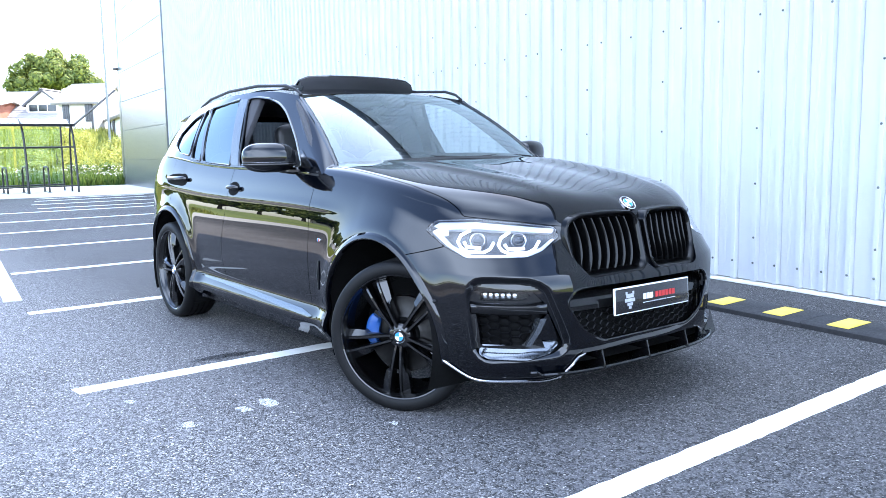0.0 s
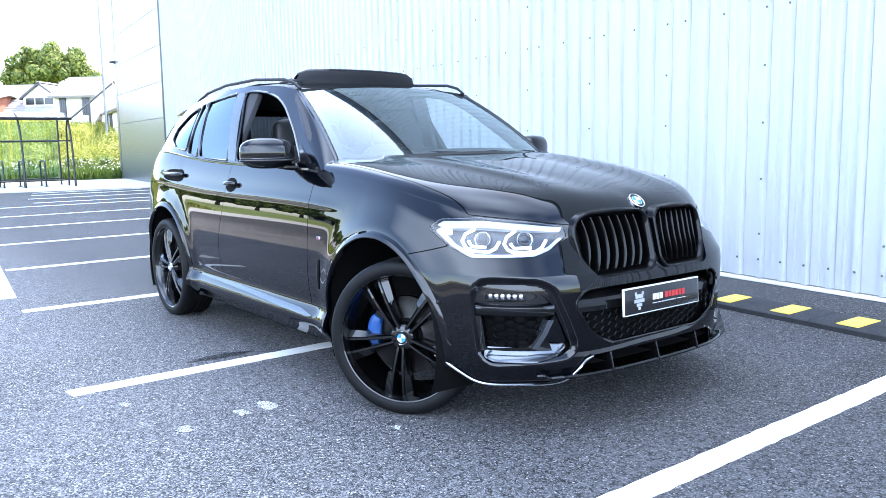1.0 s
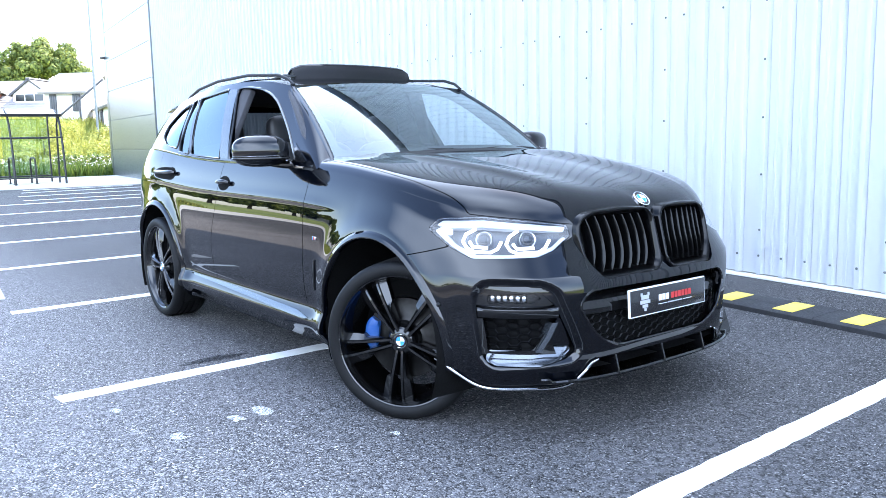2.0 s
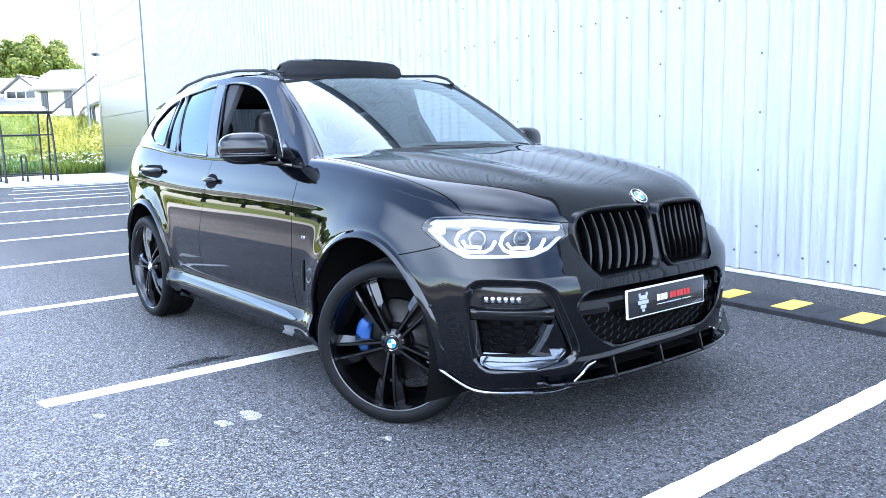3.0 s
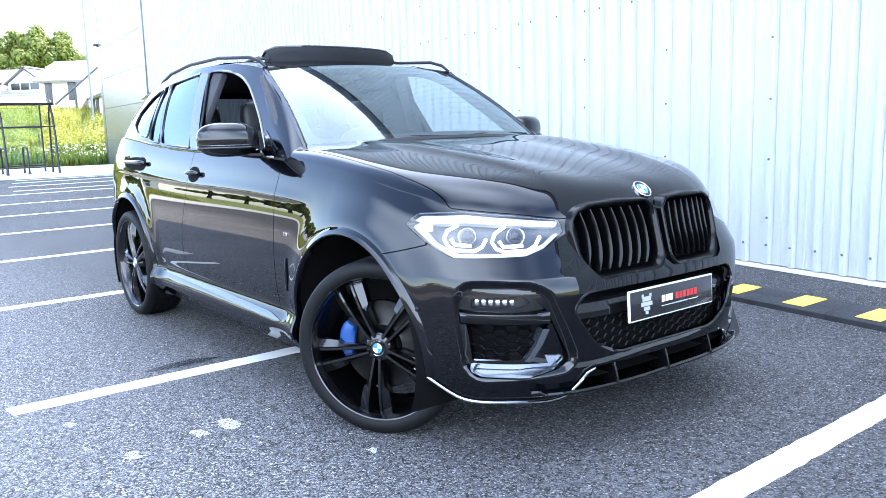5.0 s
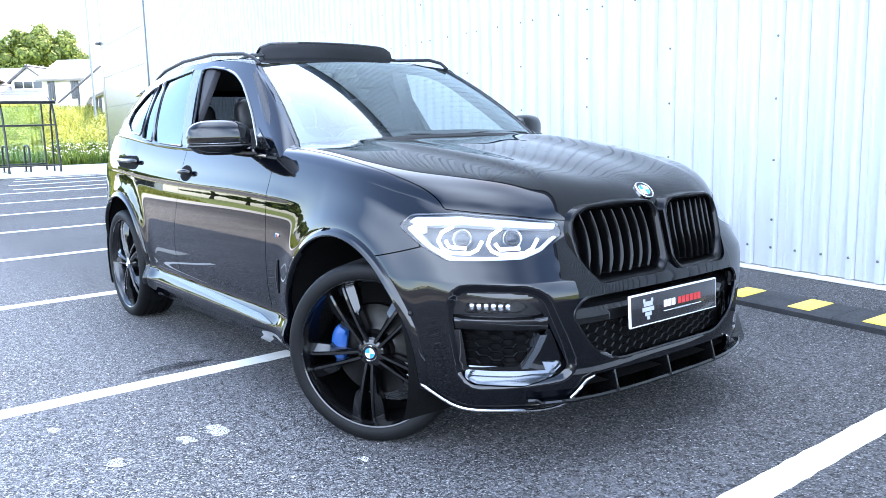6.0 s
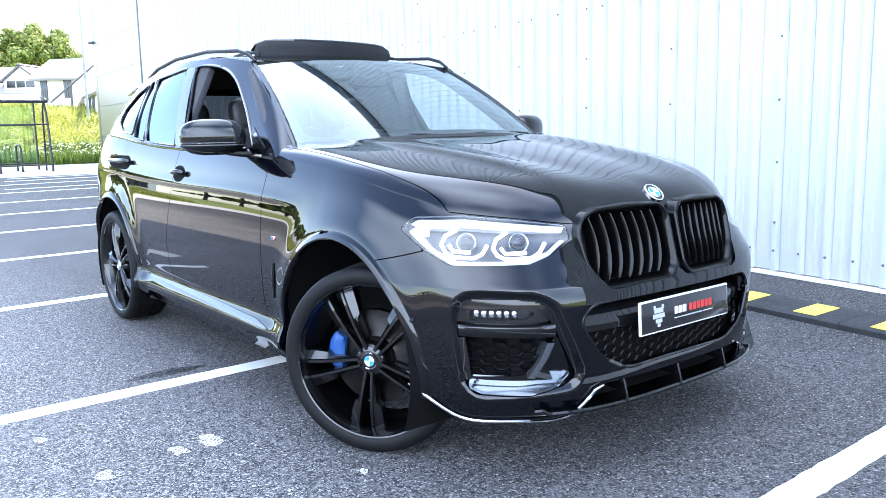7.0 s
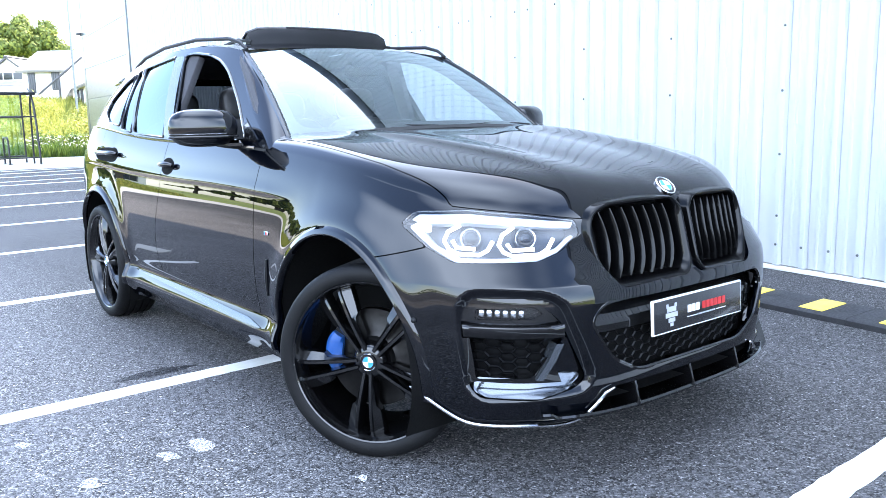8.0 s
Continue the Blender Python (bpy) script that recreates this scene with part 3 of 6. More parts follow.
def shell_part(name, q, z, cuts, mat=None, parent=None, lip=0.018, shift=0.0, label="", step=0.018, zstep=0.014, both=True):
    obs = []
    for mirror in ((False, True) if both else (False,)):
        X, F, N = surface(ring, qrange(*q, step), qrange(*z, zstep), cuts, lip, False, shift, mirror)
        obs.append(link_mesh(name, X, F, N, mat or PAINT, parent or car, label))
    return obs


lamp_cut, vent_cut = at_qz(away(shape(*LAMP))), at_qz(away(shape(*VENT)))
kid_cut, mouth_cut = at_yz(lambda y, z: -shape(*KIDNEY)(-np.abs(y), z)), at_yz(away(shape(*MOUTH)))
lip_cut = at_qz(lambda q, z: z - LIP_LINE(q))
BUMPER_TOP = lambda q: 0.776 + (np.asarray(q) - 1.18) * 0.30


RIM_Q = np.linspace(1.15, 2.02, 871)
RIM_RAW = np.interp(RIM_Q, (1.15, 1.36, 1.423, 1.594, 1.735, 1.768, 1.80, 1.846, 1.916, 1.967, 1.989, 2.0), (1.03, 0.949, 0.9415, 0.9235, 0.902, 0.8985, 0.912, 0.942, 0.9555, 0.953, 0.935, 0.908))
RIM_RAW = np.convolve(np.pad(RIM_RAW, 12, "edge"), np.ones(25) / 25, "valid")


def rim_z(q):
    """Height of the shell's upper edge: the belt line along the flank, then the lamps' and kidneys' tops."""
    q = np.asarray(q, float)
    x, w = ring(q, 1.12 + 0 * q)[0], np.clip((q - 1.2) / 0.16, 0, 1)
    w = w * w * (3 - 2 * w)
    return TOP(x) * (1 - w) + np.interp(q, RIM_Q, RIM_RAW) * w


def rim_point(q):
    """The shell's point at its upper edge."""
    z = rim_z(q)
    zc = np.asarray(z, float)
    for _ in range(6):
        x = ring(q, zc)[0]
        zc = np.where(z < 0.7, z, 0.7 + (z - 0.7) * 0.42 / (TOP(x) - 0.7))
    return ring(q, zc)


def rim_cut(gap):
    return lambda q, zc: rim_z(q) - gap - ring(q, zc)[2]


shell_part("front_wing", (0.5, 1.38), (0.36, 1.12), [ahead(lambda z: SHUT_A(z) + G2), arch(ARCH, 0.458), lamp_cut, rim_cut(-0.0005),
           lambda q, zc: np.where(ring(q, zc)[0] > ARCH, np.where(np.asarray(q) < 1.315, ring(q, zc)[2] - BUMPER_TOP(q) - 0.002, ring(q, zc)[2] - 0.90), ring(q, zc)[2] - 0.402 + 0 * q)])
shell_part("front_door", (-0.6, 0.62), (0.36, 1.12), [behind(lambda z: SHUT_A(z) - G2), ahead(lambda z: SHUT_B(z) + G2), above(lambda x: 0.402 + 0 * x)])
shell_part("rear_door", (-1.2, -0.2), (0.36, 1.12), [behind(lambda z: SHUT_B(z) - G2), ahead(lambda z: SHUT_C(z) + G2), arch(ARCH_R, 0.50), above(lambda x: 0.402 + 0 * x)])
shell_part("rear_quarter", (-1.55, -0.75), (0.36, 1.12), [lambda q, zc: np.maximum(SHUT_C(ring(q, zc)[2]) - G2 - ring(q, zc)[0], 0.497 - np.sqrt((ring(q, zc)[0] - ARCH_R) ** 2 + (ring(q, zc)[2] - HUB_Z) ** 2)), arch(ARCH_R, 0.458),
           lambda q, zc: np.where(ring(q, zc)[0] < ARCH_R, ring(q, zc)[2] - 0.70, ring(q, zc)[2] - 0.402)])
shell_part("rear_bumper", (-2.0, -1.02), (0.2, 0.72), [arch(ARCH_R, 0.458), at_xz(lambda x, z: 0.696 - z), at_xz(lambda x, z: -1.5 - x)])
shell_part("tailgate", (-2.0, -1.5), (0.69, 1.12), [above(lambda x: 0.7 + 0 * x)])
shell_part("side_skirt", (-1.1, 0.95), (0.215, 0.42), [at_qz(away(shape(*SKIRT))), below(lambda x: 0.398 + 0 * x), arch(ARCH_R, 0.458), arch(ARCH, 0.458)], label="gloss black side skirt")
shell_part("skirt_insert", (-0.85, 0.78), (0.30, 0.41), [at_qz(lambda q, z: shape(*SKIRT)(q, z) - 0.001)], FROZEN, shift=0.004, label="satin grey skirt insert", zstep=0.008)
shell_part("front_bumper", (1.05, 2.0), (0.17, 1.12), [arch(ARCH, 0.458), at_xz(lambda x, z: x - 1.55), lamp_cut, vent_cut, kid_cut, mouth_cut, lip_cut,
           lambda q, zc: np.where(np.asarray(q) < 1.315, BUMPER_TOP(q) - 0.002 - ring(q, zc)[2], 1.0),
           rim_cut(0.003)], step=0.0055, zstep=0.0065)
ROLL = spline((0.0, -0.004), (0.12, 0.011), (0.4, 0.015), (0.75, 0.009), (1.0, 0.0005))


def arch_roll(cx):
    """The rolled moulding round a wheel arch, by angle and share of its width."""
    def f(a, k):
        r = 0.450 + 0.040 * k
        x, z = cx + r * np.cos(a), HUB_Z + r * np.sin(a)
        zc = np.where(z < 0.7, z, 0.7 + (z - 0.7) * 0.42 / (TOP(x) - 0.7))
        q0, q1 = np.full(x.shape, -1.7), np.full(x.shape, 1.7)
        for _ in range(34):
            q = (q0 + q1) / 2
            low = ring(q, zc)[0] < x
            q0, q1 = np.where(low, q, q0), np.where(low, q1, q)
        return x, ring(q, zc)[1] - ROLL(k), z
    return f


for mirror in (False, True):
    for cx in (ARCH, ARCH_R):
        X, F, N = surface(arch_roll(cx), np.radians(np.linspace(-9, 189, 90)), np.array([0, 0.06, 0.13, 0.22, 0.34, 0.48, 0.64, 0.82, 1.0]), [], 0.03, True, 0, mirror)
        link_mesh("arch_trim", X, F, N, PAINT, car, "gloss black wheel arch moulding")

# bonnet and wing tops
CROWN = spline((0.5, 1.203), (0.9, 1.192), (1.2, 1.166), (1.5, 1.130), (1.85, 1.073), (2.03, 1.027), (2.15, 0.985))
DROP = spline((0.6, 0.026), (1.0, 0.034), (1.4, 0.050), (1.75, 0.074), (2.1, 0.08))


def bonnet_z(x, y):
    a = np.abs(y)
    ridge = 0.34 + 0.19 * (2.1 - x) / 1.4 + 0.02 * np.clip((2.1 - x) / 0.3, 0, 1)
    fade = np.clip((2.12 - x) / 0.4, 0, 1) * np.clip((x - 0.7) / 0.5, 0.25, 1)
    crease = np.where(a > ridge, np.exp(-((a - ridge) / 0.05) ** 2), np.exp(-((a - ridge) / 0.11) ** 2))
    return CROWN(x) - DROP(x) * (a / 0.83) ** 3.6 + fade * (0.013 * crease - 0.006 * np.exp(-((a - ridge + 0.2) / 0.1) ** 2))


def bonnet(x, y):
    return x, y, bonnet_z(x, y)


def inner_edge(q):
    """Plan of the line where the bonnet's crown begins to roll over."""
    f = np.clip(q - 1, 0, 1) * np.pi / 2
    return -1.3 + (np.clip(q, -1, 1) + 1) * 1.25 + 0.76 * np.sin(f) ** (2 / 3), -0.715 * np.cos(f) ** (2 / 3)


def cowl_line(y):
    return 0.72 + 0.27 * (1 - (y / 0.78) ** 2)


def rollover(q, t):
    """From the shell's upper edge (t = 0) over the shoulder to the bonnet's crown (t = 1)."""
    q, t = np.broadcast_arrays(np.asarray(q, float), np.asarray(t, float))
    x0, y0, z0 = rim_point(q)
    x1, y1 = inner_edge(q)
    z1 = bonnet_z(x1, y1)
    dx, dy = x1 - x0, y1 - y0
    d = np.maximum(np.hypot(dx, dy), 1e-6)
    e = 0.004
    slope = (bonnet_z(x1 + dx / d * e, y1 + dy / d * e) - bonnet_z(x1 - dx / d * e, y1 - dy / d * e)) / (2 * e)
    k = np.clip((q - 1.05) / 0.3, 0, 1)
    rise = np.maximum(z1 - z0, 0.02)
    up0 = rise * (2.3 - 0.35 * k)
    in0 = d * (0.55 + 0.10 * k)
    h00, h10, h01, h11 = 2 * t ** 3 - 3 * t * t + 1, t ** 3 - 2 * t * t + t, 3 * t * t - 2 * t ** 3, t ** 3 - t * t
    plan = h10 * in0 / d + h01 + h11 * 1.0
    return x0 + dx * plan, y0 + dy * plan, h00 * z0 + h10 * up0 + h01 * z1 + h11 * slope * d


def wing_share(q):
    """How far over the shoulder the wing reaches before the bonnet's shut line."""
    w = np.clip((1.372 - np.asarray(q, float)) / 0.24, 0, 1)
    return 0.40 * np.sqrt(w) + 0 * q


FRONT_Q = np.unique(np.concatenate([np.linspace(0.5, 1.78, 120), np.linspace(1.78, 1.96, 30), np.linspace(1.96, 2.0, 26)]))
cowl_cut = lambda q, t: (lambda x, y, z: x - cowl_line(y))(*rollover(q, t))
X, F, N = surface(bonnet, np.linspace(0.6, 1.98, 90), np.linspace(-0.73, 0.73, 95), [lambda x, y: 1 - np.clip((x - 1.2) / 0.762, 0, 2) ** 3 - (np.abs(y) / 0.7155) ** 3, lambda x, y: x - cowl_line(y)], 0.0)
crown_parts = [(X, F, N)]
for mirror in (False, True):
    crown_parts.append(surface(rollover, FRONT_Q, np.linspace(0, 1, 26), [lambda q, t: t - wing_share(q) - 0.012 * (wing_share(q) > 0), cowl_cut], 0.014, False, 0, mirror))
    X, F, N = surface(rollover, FRONT_Q[FRONT_Q < 1.40], np.linspace(0, 1, 26), [lambda q, t: wing_share(q) - 0.012 - t], 0.012, False, 0, mirror)
    link_mesh("wing_top", X, F, N, PAINT, car)
base, BX, BF, BN = 0, [], [], []
for X, F, N in crown_parts:
    BX.append(X)
    BN.append(N)
    BF += [[i + base for i in f] for f in F]
    base += len(X)
link_mesh("bonnet", np.vstack(BX), BF, np.vstack(BN), PAINT, car, "gloss black bonnet with two raised creases")

# glasshouse
ROOF_Z = spline((-2.1, 1.505), (-1.85, 1.553), (-1.3, 1.618), (-0.55, 1.640), (-0.06, 1.607), (0.14, 1.572))
ROOF_Y = spline((-2.1, 0.57), (-1.3, 0.635), (-0.5, 0.66), (0.14, 0.645))
PILLAR = spline((0.0, 0.735), (0.12, 0.66), (0.35, 0.48), (0.72, 0.235), (1.0, 0.09))


def glasshouse(x, t):
    z0, z1, y1 = TOP(x), ROOF_Z(x), ROOF_Y(x)
    y0 = 0.862 - 0.10 * np.clip((-1.2 - x) / 0.9, 0, 1) ** 2
    return x, -(y0 + (y1 - y0) * t + 0.018 * 4 * t * (1 - t) - 0.0), z0 + (z1 - z0) * t


def in_gh(g):
    def cut(x, t):
        return g(x, glasshouse(x, t)[2])
    return cut


FRONT_PANE = rounded([(0.500, 1.152), (0.300, 1.315), (0.170, 1.405), (0.045, 1.487), (-0.075, 1.542), (-0.22, 1.580), (-0.41, 1.602), (-0.553, 1.602), (-0.365, 1.152)], 0.05, 5)
REAR_PANE = rounded([(-0.505, 1.160), (-0.700, 1.606), (-1.190, 1.568), (-0.995, 1.184)], 0.02, 3)
SLIM_PANE = rounded([(-1.035, 1.188), (-1.232, 1.564), (-1.315, 1.552), (-1.235, 1.26), (-1.205, 1.205)], 0.01, 2)
QUARTER_PANE = rounded([(-1.265, 1.225), (-1.275, 1.29), (-1.362, 1.545), (-1.54, 1.495), (-1.70, 1.385), (-1.675, 1.300), (-1.52, 1.250)], 0.03, 3)
panes = {"front_window": FRONT_PANE, "rear_window": REAR_PANE, "slim_window": SLIM_PANE, "quarter_window": QUARTER_PANE}
xs, ts = np.linspace(-2.05, 0.76, 150), np.linspace(0, 1, 34)
pillar_cut = lambda x, t: PILLAR(t) - x
tail_cut = lambda x, t: x + 2.25 - 0.33 * t
for mirror in (False, True):
    X, F, N = surface(glasshouse, xs, ts, [pillar_cut, tail_cut] + [in_gh(away(shape(*p))) for p in panes.values()], 0.03, False, 0, mirror)
    frame_ob = link_mesh("side_frame", X, F, N, PAINT, car)
    for name, p in panes.items():
        if name == "front_window" and not mirror:
            continue
        X, F, N = surface(glasshouse, xs, ts, [in_gh(shape(*p))], 0.0, False, -0.008, mirror)
        link_mesh(name, X, F, N, PRIVACY if name != "front_window" else GLASS, car, "dark tinted privacy glass" if name != "front_window" else "")
    for name, p in panes.items():
        pts = []
        for a, b in p:
            t = float(np.clip((b - TOP(a)) / (ROOF_Z(a) - TOP(a)), 0, 1))
            x, y, z = (float(c) for c in glasshouse(np.array(a), np.array(t)))
            pts.append((x, y * (-1 if mirror else 1), z))
        part("window_seal", tube(pts, 0.007, 6, closed=True), GLOSS, car)


def roof(x, y):
    w = ROOF_Y(x)
    return x, y * w, ROOF_Z(x) + 0.036 * (1 - np.abs(y) ** 2.2)


X, F, N = surface(roof, np.linspace(-2.05, 0.20, 62), np.linspace(-1, 1, 41), [lambda x, y: 0.07 + 0.095 * (1 - y * y) - x, lambda x, y: shape((-0.95, -0.72), (-0.95, 0.72), (-0.2, 0.72), (-0.2, -0.72))(x, y) * -1], 0.03)
link_mesh("roof", X, F, N, PAINT, car)


def screen(u, v):
    xb, yb, zb = 0.735 + 0.175 * (1 - u * u), 0.775 * u, 1.158 + 0.03 * (1 - u * u)
    xt, yt, zt = 0.062 + 0.105 * (1 - u * u), 0.635 * u, 1.578 + 0.030 * (1 - u * u)
    k = v * (1 - v)
    return xb + (xt - xb) * v + 0.075 * k, yb + (yt - yb) * v, zb + (zt - zb) * v + 0.075 * k


X, F, N = surface(screen, np.linspace(-0.985, 0.985, 50), np.linspace(0, 0.99, 30), [], 0)
link_mesh("windscreen", X, F, N, GLASS, car)
frit_in = shape(*rounded([(-0.915, 0.075), (0.915, 0.075), (0.92, 0.945), (-0.92, 0.945)], 0.10, 6))
X, F, N = surface(screen, np.linspace(-0.983, 0.983, 110), np.linspace(0.004, 0.986, 70), [away(frit_in)], 0, False, -0.004)
link_mesh("screen_border", X, F, N, SATIN, car, "black printed border of the windscreen")
bm = bmesh.new()
for s in (-1, 1):
    pts = [tuple(float(c) for c in screen(np.array(0.985 * s), np.array(v))) for v in np.linspace(0, 1, 14)]
    pts = [(x - 0.01, y, z) for x, y, z in pts]
    part("pillar_trim", tube(pts, 0.016, 8), GLOSS, car)
for mirror in (False, True):
    def a_pillar(t, w):
        x0, y0, z0 = glasshouse(PILLAR(t), t)
        x1, y1, z1 = screen(-0.985 + 0 * t, t)
        k = 0.012 * 4 * w * (1 - w)
        return x0 + (x1 - x0) * w + k * 0.7, y0 + (y1 - y0) * w - k * 0.7, z0 + (z1 - z0) * w + k * 0.3
    X, F, N = surface(a_pillar, np.linspace(0, 1, 24), np.linspace(0, 1, 7), [], 0, True, 0, mirror)
    link_mesh("a_pillar", X, F, N, PAINT, car)
for mirror in (False, True):
    X, F, N = surface(glasshouse, np.linspace(0.3, 0.72, 40), np.linspace(0, 0.7, 24), [in_gh(shape((0.475, 1.150), (0.400, 1.262), (0.51, 1.205), (0.62, 1.150)))], 0.006, False, 0.005, mirror)
    link_mesh("sail_trim", X, F, N, GLOSS, car, "gloss black triangle at the mirror")
for mirror in (False, True):
    X, F, N = surface(glasshouse, np.linspace(-0.75, -0.3, 30), np.linspace(0, 1, 30), [in_gh(shape((-0.374, 1.160), (-0.560, 1.598), (-0.692, 1.600), (-0.497, 1.166)))], 0.004, False, 0.004, mirror)
    link_mesh("post_trim", X, F, N, GLOSS, car, "gloss black door post trim")
pts = [tuple(float(c) for c in screen(np.array(u), np.array(0.0))) for u in np.linspace(-0.98, 0.98, 24)]
part("scuttle", tube([(x + 0.02, y, z - 0.03) for x, y, z in pts], 0.045, 8), SATIN, car, "matt black scuttle panel")
X, F, N = surface(lambda u, v: (-2.0 - 0.2 * v - 0.05 * (1 - u * u), (0.57 + 0.12 * v) * u, 1.51 - 0.35 * v + 0.03 * (1 - u * u) * (1 - v)), np.linspace(-1, 1, 30), np.linspace(0, 1, 12), [], 0, True)
link_mesh("rear_screen", X, F, N, PRIVACY, car)
bm = bmesh.new()
own = [(-1.95, 1.552), (-2.16, 1.520), (-2.17, 1.505), (-1.97, 1.50)]
for s in (0,):
    prism(own, 1.16, None, 0.006, bm)
part("spoiler", bm, PAINT, car)
for s in (-1, 1):
    pts = [(x, s * (float(ROOF_Y(x)) - 0.02), float(ROOF_Z(x)) + h) for x, h in ((0.09, 0.006), (0.02, 0.032), (-0.1, 0.042), (-0.5, 0.042), (-1.0, 0.042), (-1.4, 0.036), (-1.62, 0.018), (-1.72, 0.0))]
    part("roof_rail", tube(pts, [0.008, 0.0095, 0.010, 0.010, 0.010, 0.010, 0.009, 0.006], 8), SATIN, car, "satin black roof rail")


def blob(size, e=0.7, m=None, bm=None, nu=24, nv=14):
    """A softly squared ellipsoid of that size."""
    own = bmesh.new()

    def pw(c, k):
        return math.copysign(abs(c) ** k, c)
    rows = []
    for j in range(1, nv):
        b = -math.pi / 2 + math.pi * j / nv
        rows.append([own.verts.new((size[0] / 2 * pw(math.cos(b), e) * pw(math.cos(2 * math.pi * i / nu), e), size[1] / 2 * pw(math.cos(b), e) * pw(math.sin(2 * math.pi * i / nu), e), size[2] / 2 * pw(math.sin(b), e))) for i in range(nu)])
    lo, hi = own.verts.new((0, 0, -size[2] / 2)), own.verts.new((0, 0, size[2] / 2))
    for A, B in zip(rows, rows[1:]):
        for i in range(nu):
            own.faces.new((A[i], A[(i + 1) % nu], B[(i + 1) % nu], B[i]))
    for i in range(nu):
        own.faces.new((lo, rows[0][(i + 1) % nu], rows[0][i]))
        own.faces.new((hi, rows[-1][i], rows[-1][(i + 1) % nu]))
    own.transform(m or Matrix())
    return merged(own, bm)


# ---- wheels ----
def spoke_arm(s):
    """One slim arm of a double spoke, along +x: a ridge with a hooked flank that falls away to the outside; the face looks to -y."""
    bm = bmesh.new()
    rows = []
    flank = ((0.044, 0.010), (0.09, 0.012), (0.135, 0.014), (0.163, 0.018), (0.176, 0.034), (0.215, 0.040), (0.262, 0.043), (0.284, 0.036), (0.298, 0.013))
    for r, wide in flank:
        c = 0.013 + 0.088 * (r - 0.044)
        y = -0.096 - 0.014 * math.sin(min(r / 0.3, 1) * math.pi) + 0.012 * max(0, (r - 0.24) / 0.06) ** 2
        drop = 0.010 + 0.32 * (wide - 0.006)
        rows.append([bm.verts.new((r, yy, s * o)) for o, yy in ((c - 0.011, y + 0.05), (c - 0.0095, y + 0.008), (c - 0.006, y), (c + 0.004, y), (c + 0.0075, y + 0.006), (c + wide * 0.92, y + drop), (c + wide, y + drop + 0.006), (c + wide - 0.002, y + 0.055))])
    for A, B in zip(rows, rows[1:]):
        for i in range(7):
            bm.faces.new((A[i], A[i + 1], B[i + 1], B[i]))
        bm.faces.new((A[7], A[0], B[0], B[7]))
    bm.faces.new(rows[0])
    bm.faces.new(rows[-1][::-1])
    bmesh.ops.recalc_face_normals(bm, faces=bm.faces[:])
    return bm


def quarter(r, k, y):
    bm = bmesh.new()
    c = bm.verts.new((0, y, 0))
    arc = [bm.verts.new((r * math.cos(a), y, r * math.sin(a))) for a in np.linspace(k * math.pi / 2, (k + 1) * math.pi / 2, 9)]
    for a, b in zip(arc, arc[1:]):
        bm.faces.new((c, a, b))
    return bm


WHITE = material("white_enamel", (0.75, 0.76, 0.77), 0.25, 0.0, Coat_Weight=0.5)
BADGEBLUE = material("blue_enamel", (0.02, 0.22, 0.55), 0.25, 0.0, Coat_Weight=0.5)


def roundel(parent, m, r=0.041, y=0.0):
    """A plain round badge of blue and white quarters in a black and chrome ring."""
    b = part("badge", lathe([(r * 0.02, 0.0), (r * 0.62, -0.002), (r * 0.66, -0.004), (r * 0.92, -0.004), (r, 0.0), (r, 0.006)], 36), GLOSS, parent, "round badge with blue and white quarters")
    b.matrix_local = m
    part("badge_ring", lathe([(r * 0.9, -0.0035), (r * 0.95, -0.0055), (r * 1.02, -0.003), (r * 1.03, 0.004)], 36), CHROME, b)
    part("badge_ring", lathe([(r * 0.60, -0.0030), (r * 0.63, -0.005), (r * 0.67, -0.0030)], 36), CHROME, b)
    for k in range(4):
        part("quarter", quarter(r * 0.61, k, -0.0035), WHITE if k % 2 == 0 else BADGEBLUE, b)
    return b


